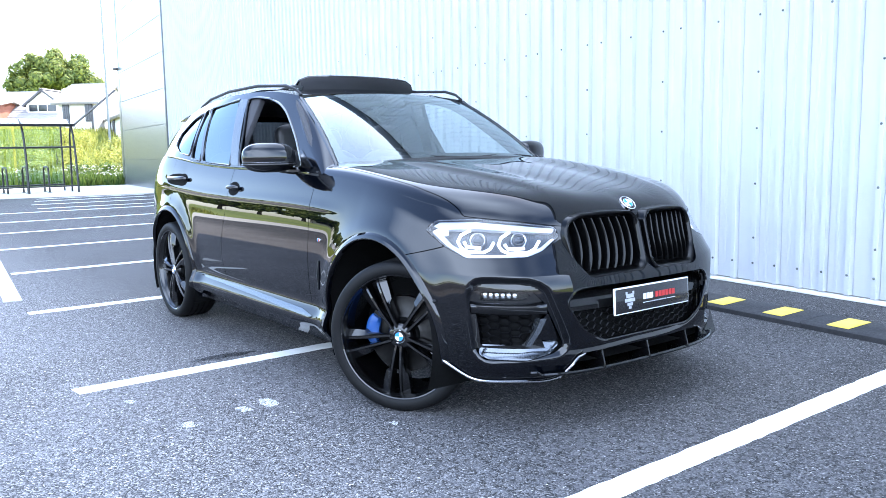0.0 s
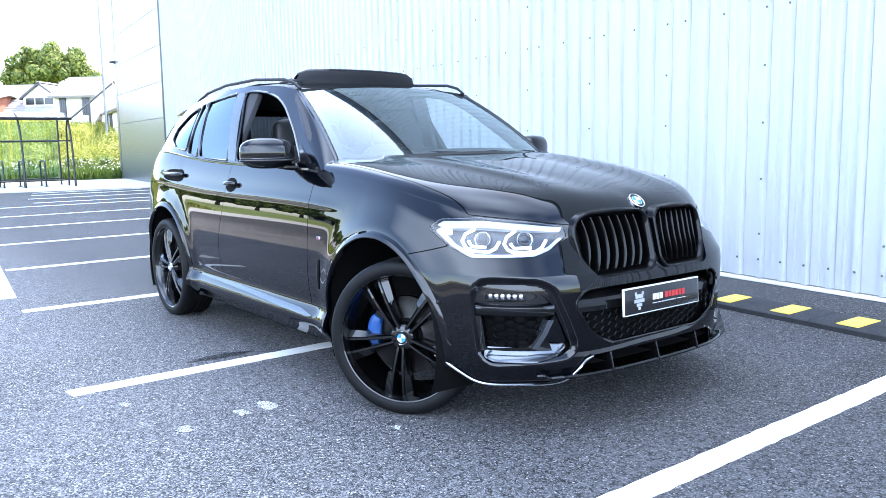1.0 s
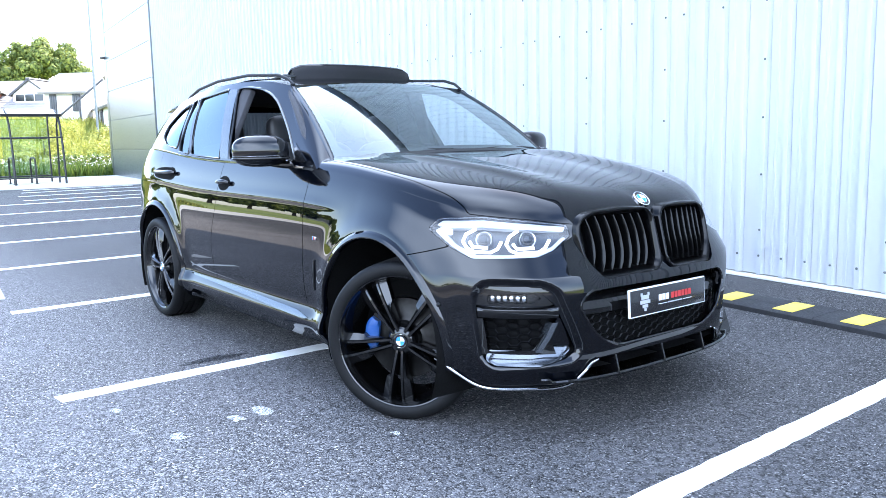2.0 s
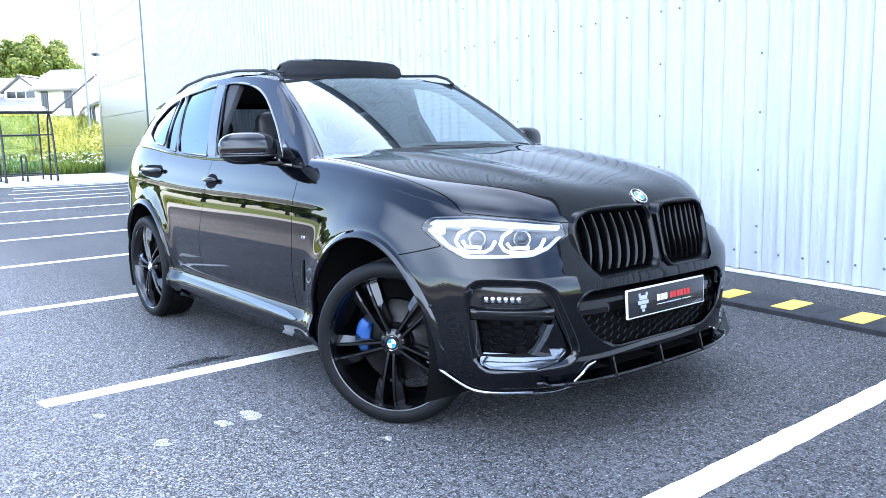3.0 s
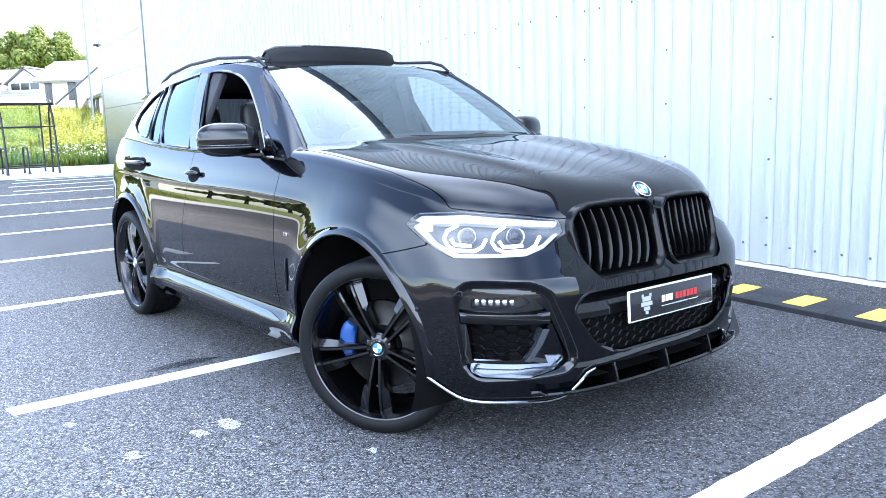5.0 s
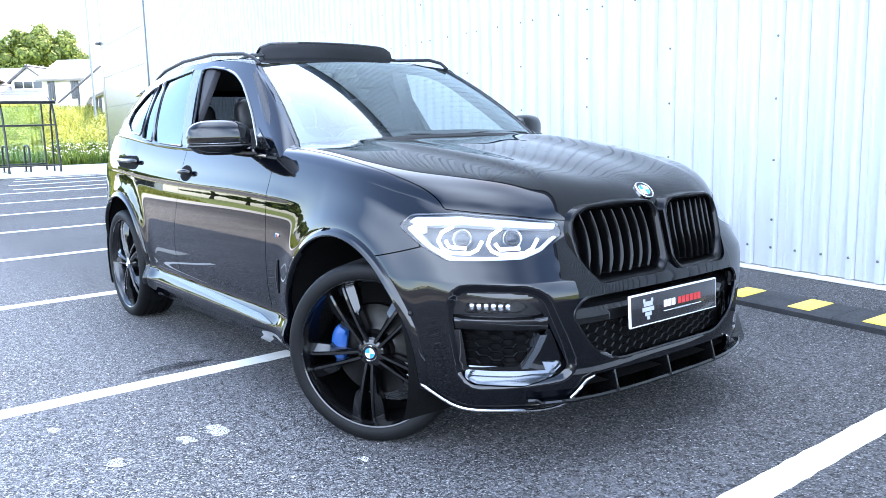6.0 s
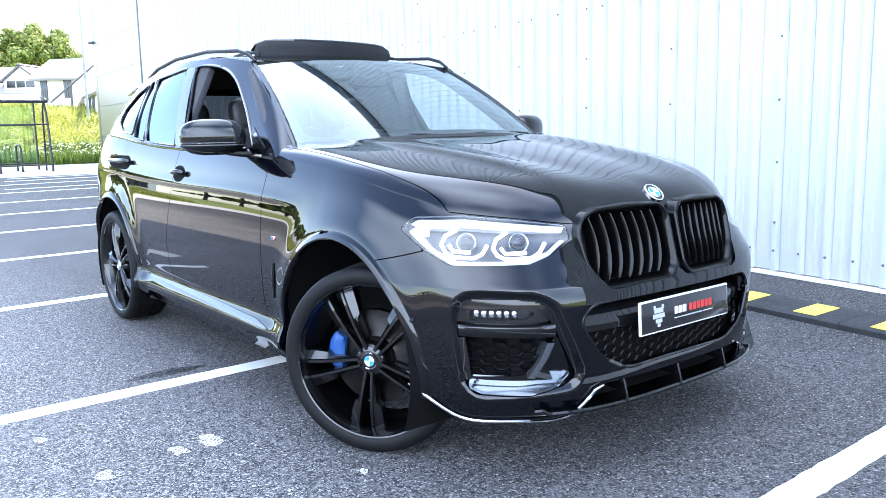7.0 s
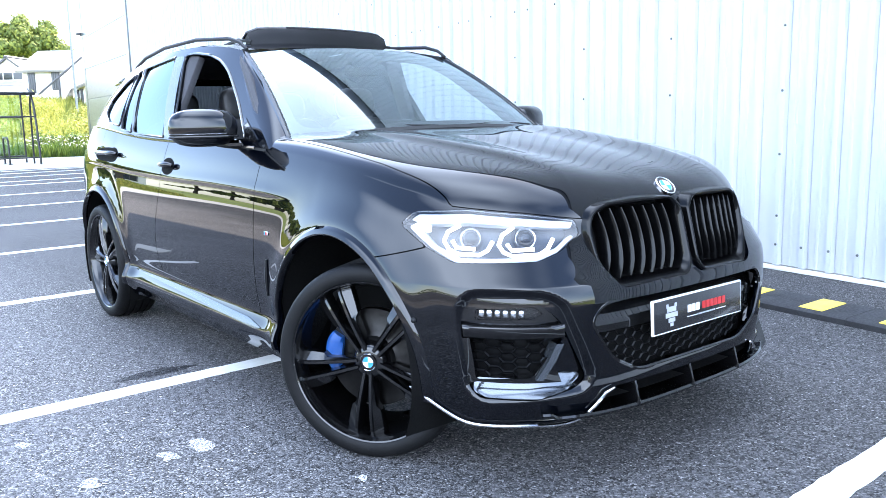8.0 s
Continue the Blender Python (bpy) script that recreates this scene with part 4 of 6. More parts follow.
def wheel(x, y, steer, flip, spin):
    rim = part("wheel", lathe([(0.304, -0.112), (0.301, -0.119), (0.296, -0.116), (0.293, -0.104), (0.288, -0.098), (0.284, -0.088), (0.276, -0.05), (0.262, 0.0), (0.255, 0.09), (0.275, 0.105), (0.295, 0.112)], 72), RIM, car, "gloss black alloy wheel with five double spokes")
    rim.matrix_local = pose(x, y, HUB_Z, 0, 0, (180 if flip else 0) + steer)
    R = 0.3645
    prof = [(0.296, -0.110), (0.303, -0.1195), (0.307, -0.122), (0.315, -0.125), (0.330, -0.127), (0.347, -0.122), (0.357, -0.113), (R - 0.003, -0.100), (R, -0.088)]
    for g in (-0.062, -0.021, 0.021, 0.062):
        prof += [(R, g - 0.006), (R - 0.007, g - 0.004), (R - 0.007, g + 0.004), (R, g + 0.006)]
    prof += [(R, 0.088), (R - 0.003, 0.10), (0.345, 0.12), (0.32, 0.125), (0.295, 0.115)]
    tyre = part("tyre", lathe(prof, 72), RUBBER, rim, "low-profile black tyre", 50)
    for k in range(5):
        for s in (-1, 1):
            ob = part("spoke", spoke_arm(s), RIM, rim, smooth=18)
            ob.matrix_local = pose(0, 0, 0, 0, spin - 72 * k, 0)
    part("hub", lathe([(0.03, -0.098), (0.05, -0.097), (0.062, -0.088), (0.07, -0.07), (0.075, -0.03)], 40), RIM, rim)
    roundel(rim, pose(0, -0.099, 0, 0, 0, 0) if not flip else pose(0, -0.099, 0), 0.033)
    for k in range(5):
        ob = part("wheel_bolt", lathe([(0.001, -0.086), (0.008, -0.086), (0.011, -0.080), (0.011, -0.06)], 10), DARKSTEEL, rim)
        ob.matrix_local = pose(0, 0, 0, 0, spin + 36 - 72 * k, 0) @ pose(0.052, 0, 0)
    disc = part("brake_disc", lathe([(0.08, -0.045), (0.10, -0.034), (0.185, -0.034), (0.187, -0.030), (0.187, -0.006), (0.185, -0.002), (0.09, -0.002)], 56), STEEL, rim, "bare steel brake disc")
    part("disc_bell", lathe([(0.02, -0.062), (0.075, -0.06), (0.084, -0.05), (0.085, -0.03)], 40), MATT, rim)
    bm = bmesh.new()
    side = 180 if not flip else 0
    for a0, a1, r0, r1, ya, yb in ((150, 196, 0.130, 0.198, -0.060, 0.03),):
        rows = []
        for a in np.linspace(radians(a0), radians(a1), 10):
            taper = 0.012 * (abs(a - radians((a0 + a1) / 2)) / radians((a1 - a0) / 2)) ** 3
            rows.append([bm.verts.new((r * math.cos(a), yy, r * math.sin(a))) for r, yy in ((r0 + taper, ya + 0.01), (r0 + 0.014, ya), (r1 - 0.016 - taper, ya), (r1 - taper, ya + 0.012), (r1 - taper, yb), (r0 + taper, yb))])
        for A, B in zip(rows, rows[1:]):
            for i in range(6):
                bm.faces.new((A[i], A[(i + 1) % 6], B[(i + 1) % 6], B[i]))
        bm.faces.new(rows[0])
        bm.faces.new(rows[-1][::-1])
    ob = part("brake_caliper", bm, BLUE, rim, "blue painted brake caliper")
    if flip:
        ob.matrix_local = pose(0, 0, 0, 0, 180, 0)
    return rim


wheel(AXLE, -0.805, 32, False, 96)
wheel(AXLE_R, -0.82, 0, False, 40)
wheel(AXLE, 0.805, 30, True, 12)
wheel(AXLE_R, 0.82, 0, True, 55)

# underside and wheel wells
for s in (-1, 1):
    for cx in (ARCH, ARCH_R):
        bm = bmesh.new()
        A, B, C = [], [], []
        for a in np.linspace(radians(-25), radians(205), 26):
            for L, yy, r in ((A, 0.925, 0.462), (B, 0.55, 0.462), (C, 0.55, 0.05)):
                L.append(bm.verts.new((cx + r * math.cos(a), s * yy, HUB_Z + r * math.sin(a))))
        for L, M in ((A, B), (B, C)):
            for i in range(len(L) - 1):
                bm.faces.new((L[i], L[i + 1], M[i + 1], M[i]))
        part("arch_liner", bm, MATT, car)
bm = box((1.82, 1.7, 0.07), pose(0, 0, 0.225), 0.02)
box((0.7, 1.06, 0.12), pose(1.45, 0, 0.26), 0.02, bm)
box((1.2, 1.06, 0.2), pose(-1.6, 0, 0.32), 0.02, bm)
part("floor_pan", bm, MATT, car)
bm = box((0.75, 0.95, 0.5), pose(1.55, 0, 0.62), 0.03)
part("engine_bay", bm, MATT, car)

# ---- nose: kidneys, mouth, plate, splitter ----
def kidney_x(y, z):
    return 2.254 - (z - 0.68) * 0.26 - 0.40 * abs(y) ** 2.2


def kidney(side):
    P = [(y * -side, z) for y, z in KIDNEY]
    cy, cz = sum(p[0] for p in P) / len(P), sum(p[1] for p in P) / len(P)

    def loop(bm, grow, out):
        L = []
        for y, z in P:
            d = Vector((y - cy, z - cz))
            k = 1 + grow / max(d.length, 0.05)
            yy, zz = cy + d.x * k, cz + d.y * k
            L.append(bm.verts.new((kidney_x(yy, zz) + out, yy, zz)))
        return L
    bm = bmesh.new()
    loops = [loop(bm, 0.010, -0.14), loop(bm, 0.009, -0.008), loop(bm, 0.006, 0.000), loop(bm, 0.002, 0.002), loop(bm, -0.004, 0.000), loop(bm, -0.009, -0.006), loop(bm, -0.014, -0.016), loop(bm, -0.018, -0.032), loop(bm, -0.020, -0.07)]
    n = len(P)
    for A, B in zip(loops, loops[1:]):
        for i in range(n):
            bm.faces.new((A[i], A[(i + 1) % n], B[(i + 1) % n], B[i]))
    k = part("kidney_grille", bm, KIDNEYBLACK, car, "gloss black kidney-shaped grille surround", 50)
    bm = bmesh.new()
    bm.faces.new(loop(bm, -0.016, -0.065))
    part("backing", bm, MATT, k, smooth=0)
    inside = shape(*P)
    ys = np.linspace(0.038, 0.42, 9)
    for y in ys:
        zs = [z for z in np.linspace(0.66, 0.95, 60) if float(inside(np.array(side * y), np.array(z))) > 0.019]
        if len(zs) < 5:
            continue
        z0, z1 = zs[0], zs[-1]
        bm = bmesh.new()
        rows = []
        for t in np.linspace(0, 1, 9):
            z = z0 + (z1 - z0) * t
            yy = side * (y - 0.014 * math.sin(t * math.pi) + 0.008)
            front = kidney_x(yy, z) - 0.018 - 0.030 * (1 - math.sin(0.25 + t * 2.3)) ** 2
            rows.append([bm.verts.new(p) for p in ((front - 0.05, yy - 0.005, z), (front, yy - 0.004, z), (front + 0.004, yy, z), (front, yy + 0.004, z), (front - 0.05, yy + 0.005, z))])
        for A, B in zip(rows, rows[1:]):
            for i in range(4):
                bm.faces.new((A[i], A[i + 1], B[i + 1], B[i]))
        part("slat", bm, SLAT, k, smooth=60)
    return k


kidney(-1)
kidney(1)


def nose_x(y, z, out=0.0):
    """Front of the shell at that place of the nose."""
    y, z = np.broadcast_arrays(np.asarray(y, float), np.asarray(z, float))
    q0, q1 = np.full(y.shape, 1.2), np.full(y.shape, 2.0)
    for _ in range(24):
        q = (q0 + q1) / 2
        more = ring(q, z)[1] < -np.abs(y)
        q0, q1 = np.where(more, q, q0), np.where(more, q1, q)
    return ring(q0, z)[0] + out


def hexmesh(inside, place, pitch, wire, y0, y1, z0, z1, stretch=1.6):
    """A honeycomb of thin bars where inside(y, z) holds, laid by place(y, z)."""
    bm = bmesh.new()
    w, h = pitch * stretch, pitch
    done = set()
    for i in range(int((y1 - y0) / (w * 0.75)) + 2):
        for j in range(int((z1 - z0) / h) + 2):
            cy, cz = y0 + i * w * 0.75, z0 + j * h + (h / 2 if i % 2 else 0)
            P = [(cy + w / 2 * math.cos(a), cz + h / 1.732 * math.sin(a)) for a in (0, math.pi / 3, 2 * math.pi / 3, math.pi, 4 * math.pi / 3, 5 * math.pi / 3)]
            for a, b in zip(P, P[1:] + P[:1]):
                key = tuple(sorted(((round(a[0], 3), round(a[1], 3)), (round(b[0], 3), round(b[1], 3)))))
                mid = ((a[0] + b[0]) / 2, (a[1] + b[1]) / 2)
                if key in done or not inside(*mid):
                    continue
                done.add(key)
                tube([place(*a), place(*b)], wire, 4, bm)
    return bm


mouth_in = shape(*MOUTH)
X, F, N = surface(lambda y, z: (nose_x(y, z, -0.075), y, z), np.linspace(-0.54, 0.54, 37), np.linspace(0.37, 0.66, 8), [], 0)
link_mesh("mouth_backing", X, F, N, MATT, car)
X, F, N = surface(lambda y, z: (nose_x(y, z, -0.035 - 0.05 * np.maximum(0, (z - 0.56) / 0.08)), y, z), np.linspace(-0.5, 0.5, 37), np.linspace(0.53, 0.645, 7), [lambda y, z: mouth_in(y, z) - 0.004], 0.01)
link_mesh("mouth_panel", X, F, N, GLOSS, car)
part("mouth_mesh", hexmesh(lambda y, z: float(mouth_in(np.array(y), np.array(z))) > 0.004 and z < 0.54, lambda y, z: (float(nose_x(y, z, -0.05)), y, z), 0.034, 0.0035, -0.5, 0.5, 0.385, 0.56), GRILLE, car, "black honeycomb mesh")
bm = tube([(float(nose_x(y, z, -0.004)), y, z) for y, z in MOUTH], 0.007, 6, closed=True)
part("mouth_trim", bm, GLOSS, car)

PLATE_X, PLATE_Z = 2.262, 0.556
plate = part("show_plate", box((0.010, 0.532, 0.121), pose(PLATE_X, 0, PLATE_Z, 0, -3, 0), 0.003), WHITE, car, "white-edged black dealer's show plate")
face = material("plate_black", (0.012, 0.012, 0.013), 0.25, 0.0, Coat_Weight=0.4)
PLM = pose(PLATE_X + 0.0052, 0, PLATE_Z, 0, -3, 0)
part("plate_face", box((0.003, 0.520, 0.110), PLM, 0.001), face, plate)
REDPRINT = material("red_print", (0.45, 0.03, 0.03), 0.4)
GREYPRINT = material("grey_print", (0.35, 0.36, 0.38), 0.4)


def bar(y, z, w, h, mat, name="print_bar"):
    part(name, box((0.0016, w, h), PLM @ pose(0.0022, y, z)), mat, plate, smooth=0)


for y, w, mat in ((-0.062, 0.020, WHITE), (-0.038, 0.018, WHITE), (-0.014, 0.020, WHITE)):
    bar(y, 0.006, w, 0.026, mat)
for k in range(6):
    bar(0.024 + 0.0245 * k, 0.006, 0.019, 0.026, REDPRINT)
bar(-0.045, -0.022, 0.06, 0.002, WHITE)
bar(0.13, -0.022, 0.06, 0.002, WHITE)
for k in range(9):
    bar(-0.005 + 0.0115 * k, -0.022, 0.008, 0.005, GREYPRINT)
for y, z, w, h in ((-0.165, 0.02, 0.05, 0.018), (-0.165, 0.0, 0.066, 0.016), (-0.165, -0.018, 0.036, 0.014), (-0.165, -0.033, 0.016, 0.012), (-0.188, 0.032, 0.012, 0.014), (-0.142, 0.032, 0.012, 0.014)):
    bar(y, z, w, h, GREYPRINT, "emblem")

# lower splitter: highlights of the outer lips, centre blade and fins
def shell_xyz(q, z, out):
    p = on_shell(q, z, out)
    return (p.x, p.y, p.z)


# chrome tube stands in for the bright highlight along the black lip's edge
for s in (-1, 1):
    pts = [on_shell(q, float(LIP_LINE(q)) + 0.002, 0.010) for q in np.linspace(1.21, 1.83, 26)]
    part("lip_highlight", tube([(p.x, p.y * (1 if s < 0 else -1), p.z) for p in pts], [0.003] + [0.0052] * 24 + [0.003], 6), CHROME, car, "thin chrome bar standing in for the highlight on the gloss black lip")
bm = bmesh.new()
rows = []
for q in list(np.linspace(1.62, 2.0, 26)):
    p = on_shell(q, 0.262, 0.0)
    d = Vector((p.x - 1.3, p.y, 0)).normalized()
    zz = 0.262 + 0.012 * (q < 1.66)
    rows.append([p + d * o + Vector((0, 0, zz - 0.262 + h)) for o, h in ((-0.16, 0.006), (0.02, 0.006), (0.036, 0.010), (0.042, 0.004), (0.036, -0.006), (-0.16, -0.008))])
rows += [[Vector((p.x, -p.y, p.z)) for p in r] for r in rows[-2::-1]]
V = [[bm.verts.new(p) for p in r] for r in rows]
for A, B in zip(V, V[1:]):
    for i in range(6):
        bm.faces.new((A[i], A[(i + 1) % 6], B[(i + 1) % 6], B[i]))
bm.faces.new(V[0])
bm.faces.new(V[-1][::-1])
blade = part("splitter_blade", bm, GLOSS, car, "gloss black front splitter")
for y in (-0.30, 0.0, 0.30):
    x = float(nose_x(y, 0.3))
    part("splitter_fin", prism([(x - 0.10, 0.262), (x + 0.030, 0.264), (x + 0.004, 0.352), (x - 0.10, 0.352)], 0.009, pose(0, y, 0), 0.002), GLOSS, blade)
for s in (-1, 1):
    p = on_shell(1.60, 0.29, 0.02)
    bm = bmesh.new()
    P = [on_shell(q, z, o) for q, z, o in ((1.69, 0.262, 0.035), (1.60, 0.285, 0.055), (1.50, 0.335, 0.045), (1.56, 0.300, 0.012), (1.70, 0.255, 0.0))]
    P = [Vector((v.x, v.y * -s * -1 if s < 0 else -v.y, v.z)) for v in P]
    lo = [bm.verts.new(v) for v in P]
    hi = [bm.verts.new(v + Vector((0, 0, 0.012))) for v in P]
    bm.faces.new(lo[::-1])
    bm.faces.new(hi)
    for i in range(5):
        bm.faces.new((lo[i], lo[(i + 1) % 5], hi[(i + 1) % 5], hi[i]))
    if s > 0:
        part("splitter_winglet", bm, GLOSS, blade)
    else:
        bm.free()
# undertray behind the splitter
X, F, N = surface(lambda q, t: (lambda x, y, z: (1.75 + (x - 1.75) * t, y * (0.2 + 0.8 * t), 0.30 + 0 * t))(*ring(q, 0.30 + 0 * q)), np.linspace(1.25, 2.0, 24), np.linspace(0, 0.97, 6), [], 0)
link_mesh("undertray", np.vstack([X, X * (1, -1, 1)]), F + [[i + len(X) for i in f] for f in F], None, MATT, car)
X, F, N = surface(ring, qrange(1.3, 2.0, 0.03), qrange(0.26, 0.95, 0.03), [at_xz(lambda x, z: x - 1.84)], 0, False, -0.11)
link_mesh("bumper_core", np.vstack([X, X * (1, -1, 1)]), F + [[i + len(X) for i in f] for f in F], None, MATT, car)

# ---- side vents of the bumper with fog lamps ----
POCKET = rounded([(1.388, 0.555), (1.40, 0.574), (1.70, 0.566), (1.645, 0.475), (1.585, 0.392), (1.40, 0.380)], 0.012, 3)
pocket_in, vent_in = shape(*POCKET), shape(*VENT)


def flipped(ob, s):
    """The same mesh mirrored to the car's other side."""
    if s > 0:
        me = ob.data
        me.transform(Matrix.Diagonal((1, -1, 1, 1)))
        me.flip_normals()
    return ob


for s in (-1, 1):
    X, F, N = surface(ring, qrange(1.34, 1.8, 0.01), qrange(0.30, 0.66, 0.008), [at_qz(lambda q, z: vent_in(q, z) + 0.012)], 0.0, False, -0.055)
    vent = flipped(link_mesh("bumper_vent", X, F, None, GRILLE, car, "black recessed bumper vent"), s)
    # frame bar with the fog lamp
    X, F, N = surface(ring, qrange(1.34, 1.8, 0.008), qrange(0.30, 0.66, 0.006), [at_qz(lambda q, z: vent_in(q, z) + 0.002), at_qz(lambda q, z: -shape((1.413, 0.588), (1.42, 0.624), (1.60, 0.634), (1.63, 0.612), (1.60, 0.592))(q, z)), at_qz(lambda q, z: -pocket_in(q, z)), at_qz(lambda q, z: z - 0.373 - 0.0 * q), at_qz(lambda q, z: 1.60 + (0.60 - z) * 0.36 - q + 0.1 * np.clip((z - 0.57) / 0.02, 0, 1))], 0.035, False, -0.016)
    flipped(link_mesh("vent_frame", X, F, None, GLOSS, vent), s)
    bm = bmesh.new()
    V = []
    for q in np.linspace(1.378, 1.690, 22):
        tip = min(1.0, (1.70 - q) / 0.05, (q - 1.36) / 0.03)
        V.append([bm.verts.new(on_shell(q, z, o * (1 if o < 0 else tip))) for z, o in ((0.590, -0.045), (0.583, -0.020), (0.574, 0.001), (0.567, 0.009), (0.558, 0.010), (0.534, 0.002), (0.527, -0.006), (0.522, -0.045))])
    for A, B in zip(V, V[1:]):
        for i in range(7):
            bm.faces.new((A[i], B[i], B[i + 1], A[i + 1]))
    bm.faces.new(V[0])
    bm.faces.new(V[-1][::-1])
    bmesh.ops.recalc_face_normals(bm, faces=bm.faces[:])
    flipped(part("vent_bar", bm, GLOSS, vent, smooth=40), s)
    inside = lambda q, z: float(pocket_in(np.array(q), np.array(z))) > 0.004 and z < 0.525
    bm = hexmesh(inside, lambda q, z: shell_xyz(q, z, -0.04), 0.034, 0.0042, 1.36, 1.72, 0.37, 0.56, 1.9)
    flipped(part("vent_mesh", bm, GRILLE, vent, "black honeycomb mesh"), s)
    # lower blade and the inner fin
    blade_zone = shape(*rounded([(1.398, 0.386), (1.575, 0.388), (1.63, 0.402), (1.735, 0.402), (1.742, 0.384), (1.70, 0.356), (1.61, 0.330), (1.44, 0.328), (1.402, 0.345)], 0.01, 3))
    X, F, N = surface(ring, qrange(1.36, 1.78, 0.008), qrange(0.31, 0.42, 0.006), [at_qz(blade_zone)], 0.012, False, 0.004)
    lean = np.clip(X[:, 2] - 0.335, 0, 1)[:, None]
    X = X - N * lean * 0.55
    flipped(link_mesh("vent_blade", X, F, None, FROZEN, vent, "satin grey lower blade"), s)
    bm = bmesh.new()
    P = [[on_shell(q, z, o) for q, z, o in ((q0, z, -0.05), (q0 + 0.008, z, 0.002), (q0 + 0.03, z, 0.004), (q0 + 0.036, z, -0.05))] for q0, z in ((1.655, 0.512), (1.628, 0.455), (1.588, 0.390))]
    V = [[bm.verts.new(p) for p in r] for r in P]
    for A, B in zip(V, V[1:]):
        for i in range(3):
            bm.faces.new((A[i], A[i + 1], B[i + 1], B[i]))
    flipped(part("vent_fin", bm, FROZEN, vent, "satin grey fin"), s)
    X, F, N = surface(ring, qrange(1.58, 1.78, 0.008), qrange(0.37, 0.56, 0.008), [at_qz(shape((1.70, 0.535), (1.662, 0.50), (1.63, 0.42), (1.735, 0.405)))], 0.02, False, -0.012)
    flipped(link_mesh("vent_cheek", X, F, None, PAINT, vent), s)
    fog_zone = shape((1.415, 0.590), (1.422, 0.622), (1.60, 0.632), (1.627, 0.612), (1.60, 0.594))
    X, F, N = surface(ring, qrange(1.38, 1.68, 0.008), qrange(0.57, 0.66, 0.006), [at_qz(fog_zone)], 0.0, False, -0.016)
    fog = flipped(link_mesh("fog_lamp", X, F, None, CLEAR, car, "slim clear fog lamp"), s)
    X, F, N = surface(ring, qrange(1.38, 1.68, 0.01), qrange(0.57, 0.66, 0.008), [at_qz(fog_zone)], 0.0, False, -0.045)
    flipped(link_mesh("reflector", X, F, None, GRILLE, fog), s)
    for q in (1.436, 1.462, 1.488, 1.514, 1.540, 1.566):
        bm = blob((0.020, 0.030, 0.030), 0.55, Matrix.Translation(on_shell(q, 0.610, -0.034)) @ pose(0, 0, 0, 0, 0, 30), None, 10, 6)
        flipped(part("led", bm, CHROME, fog), s)

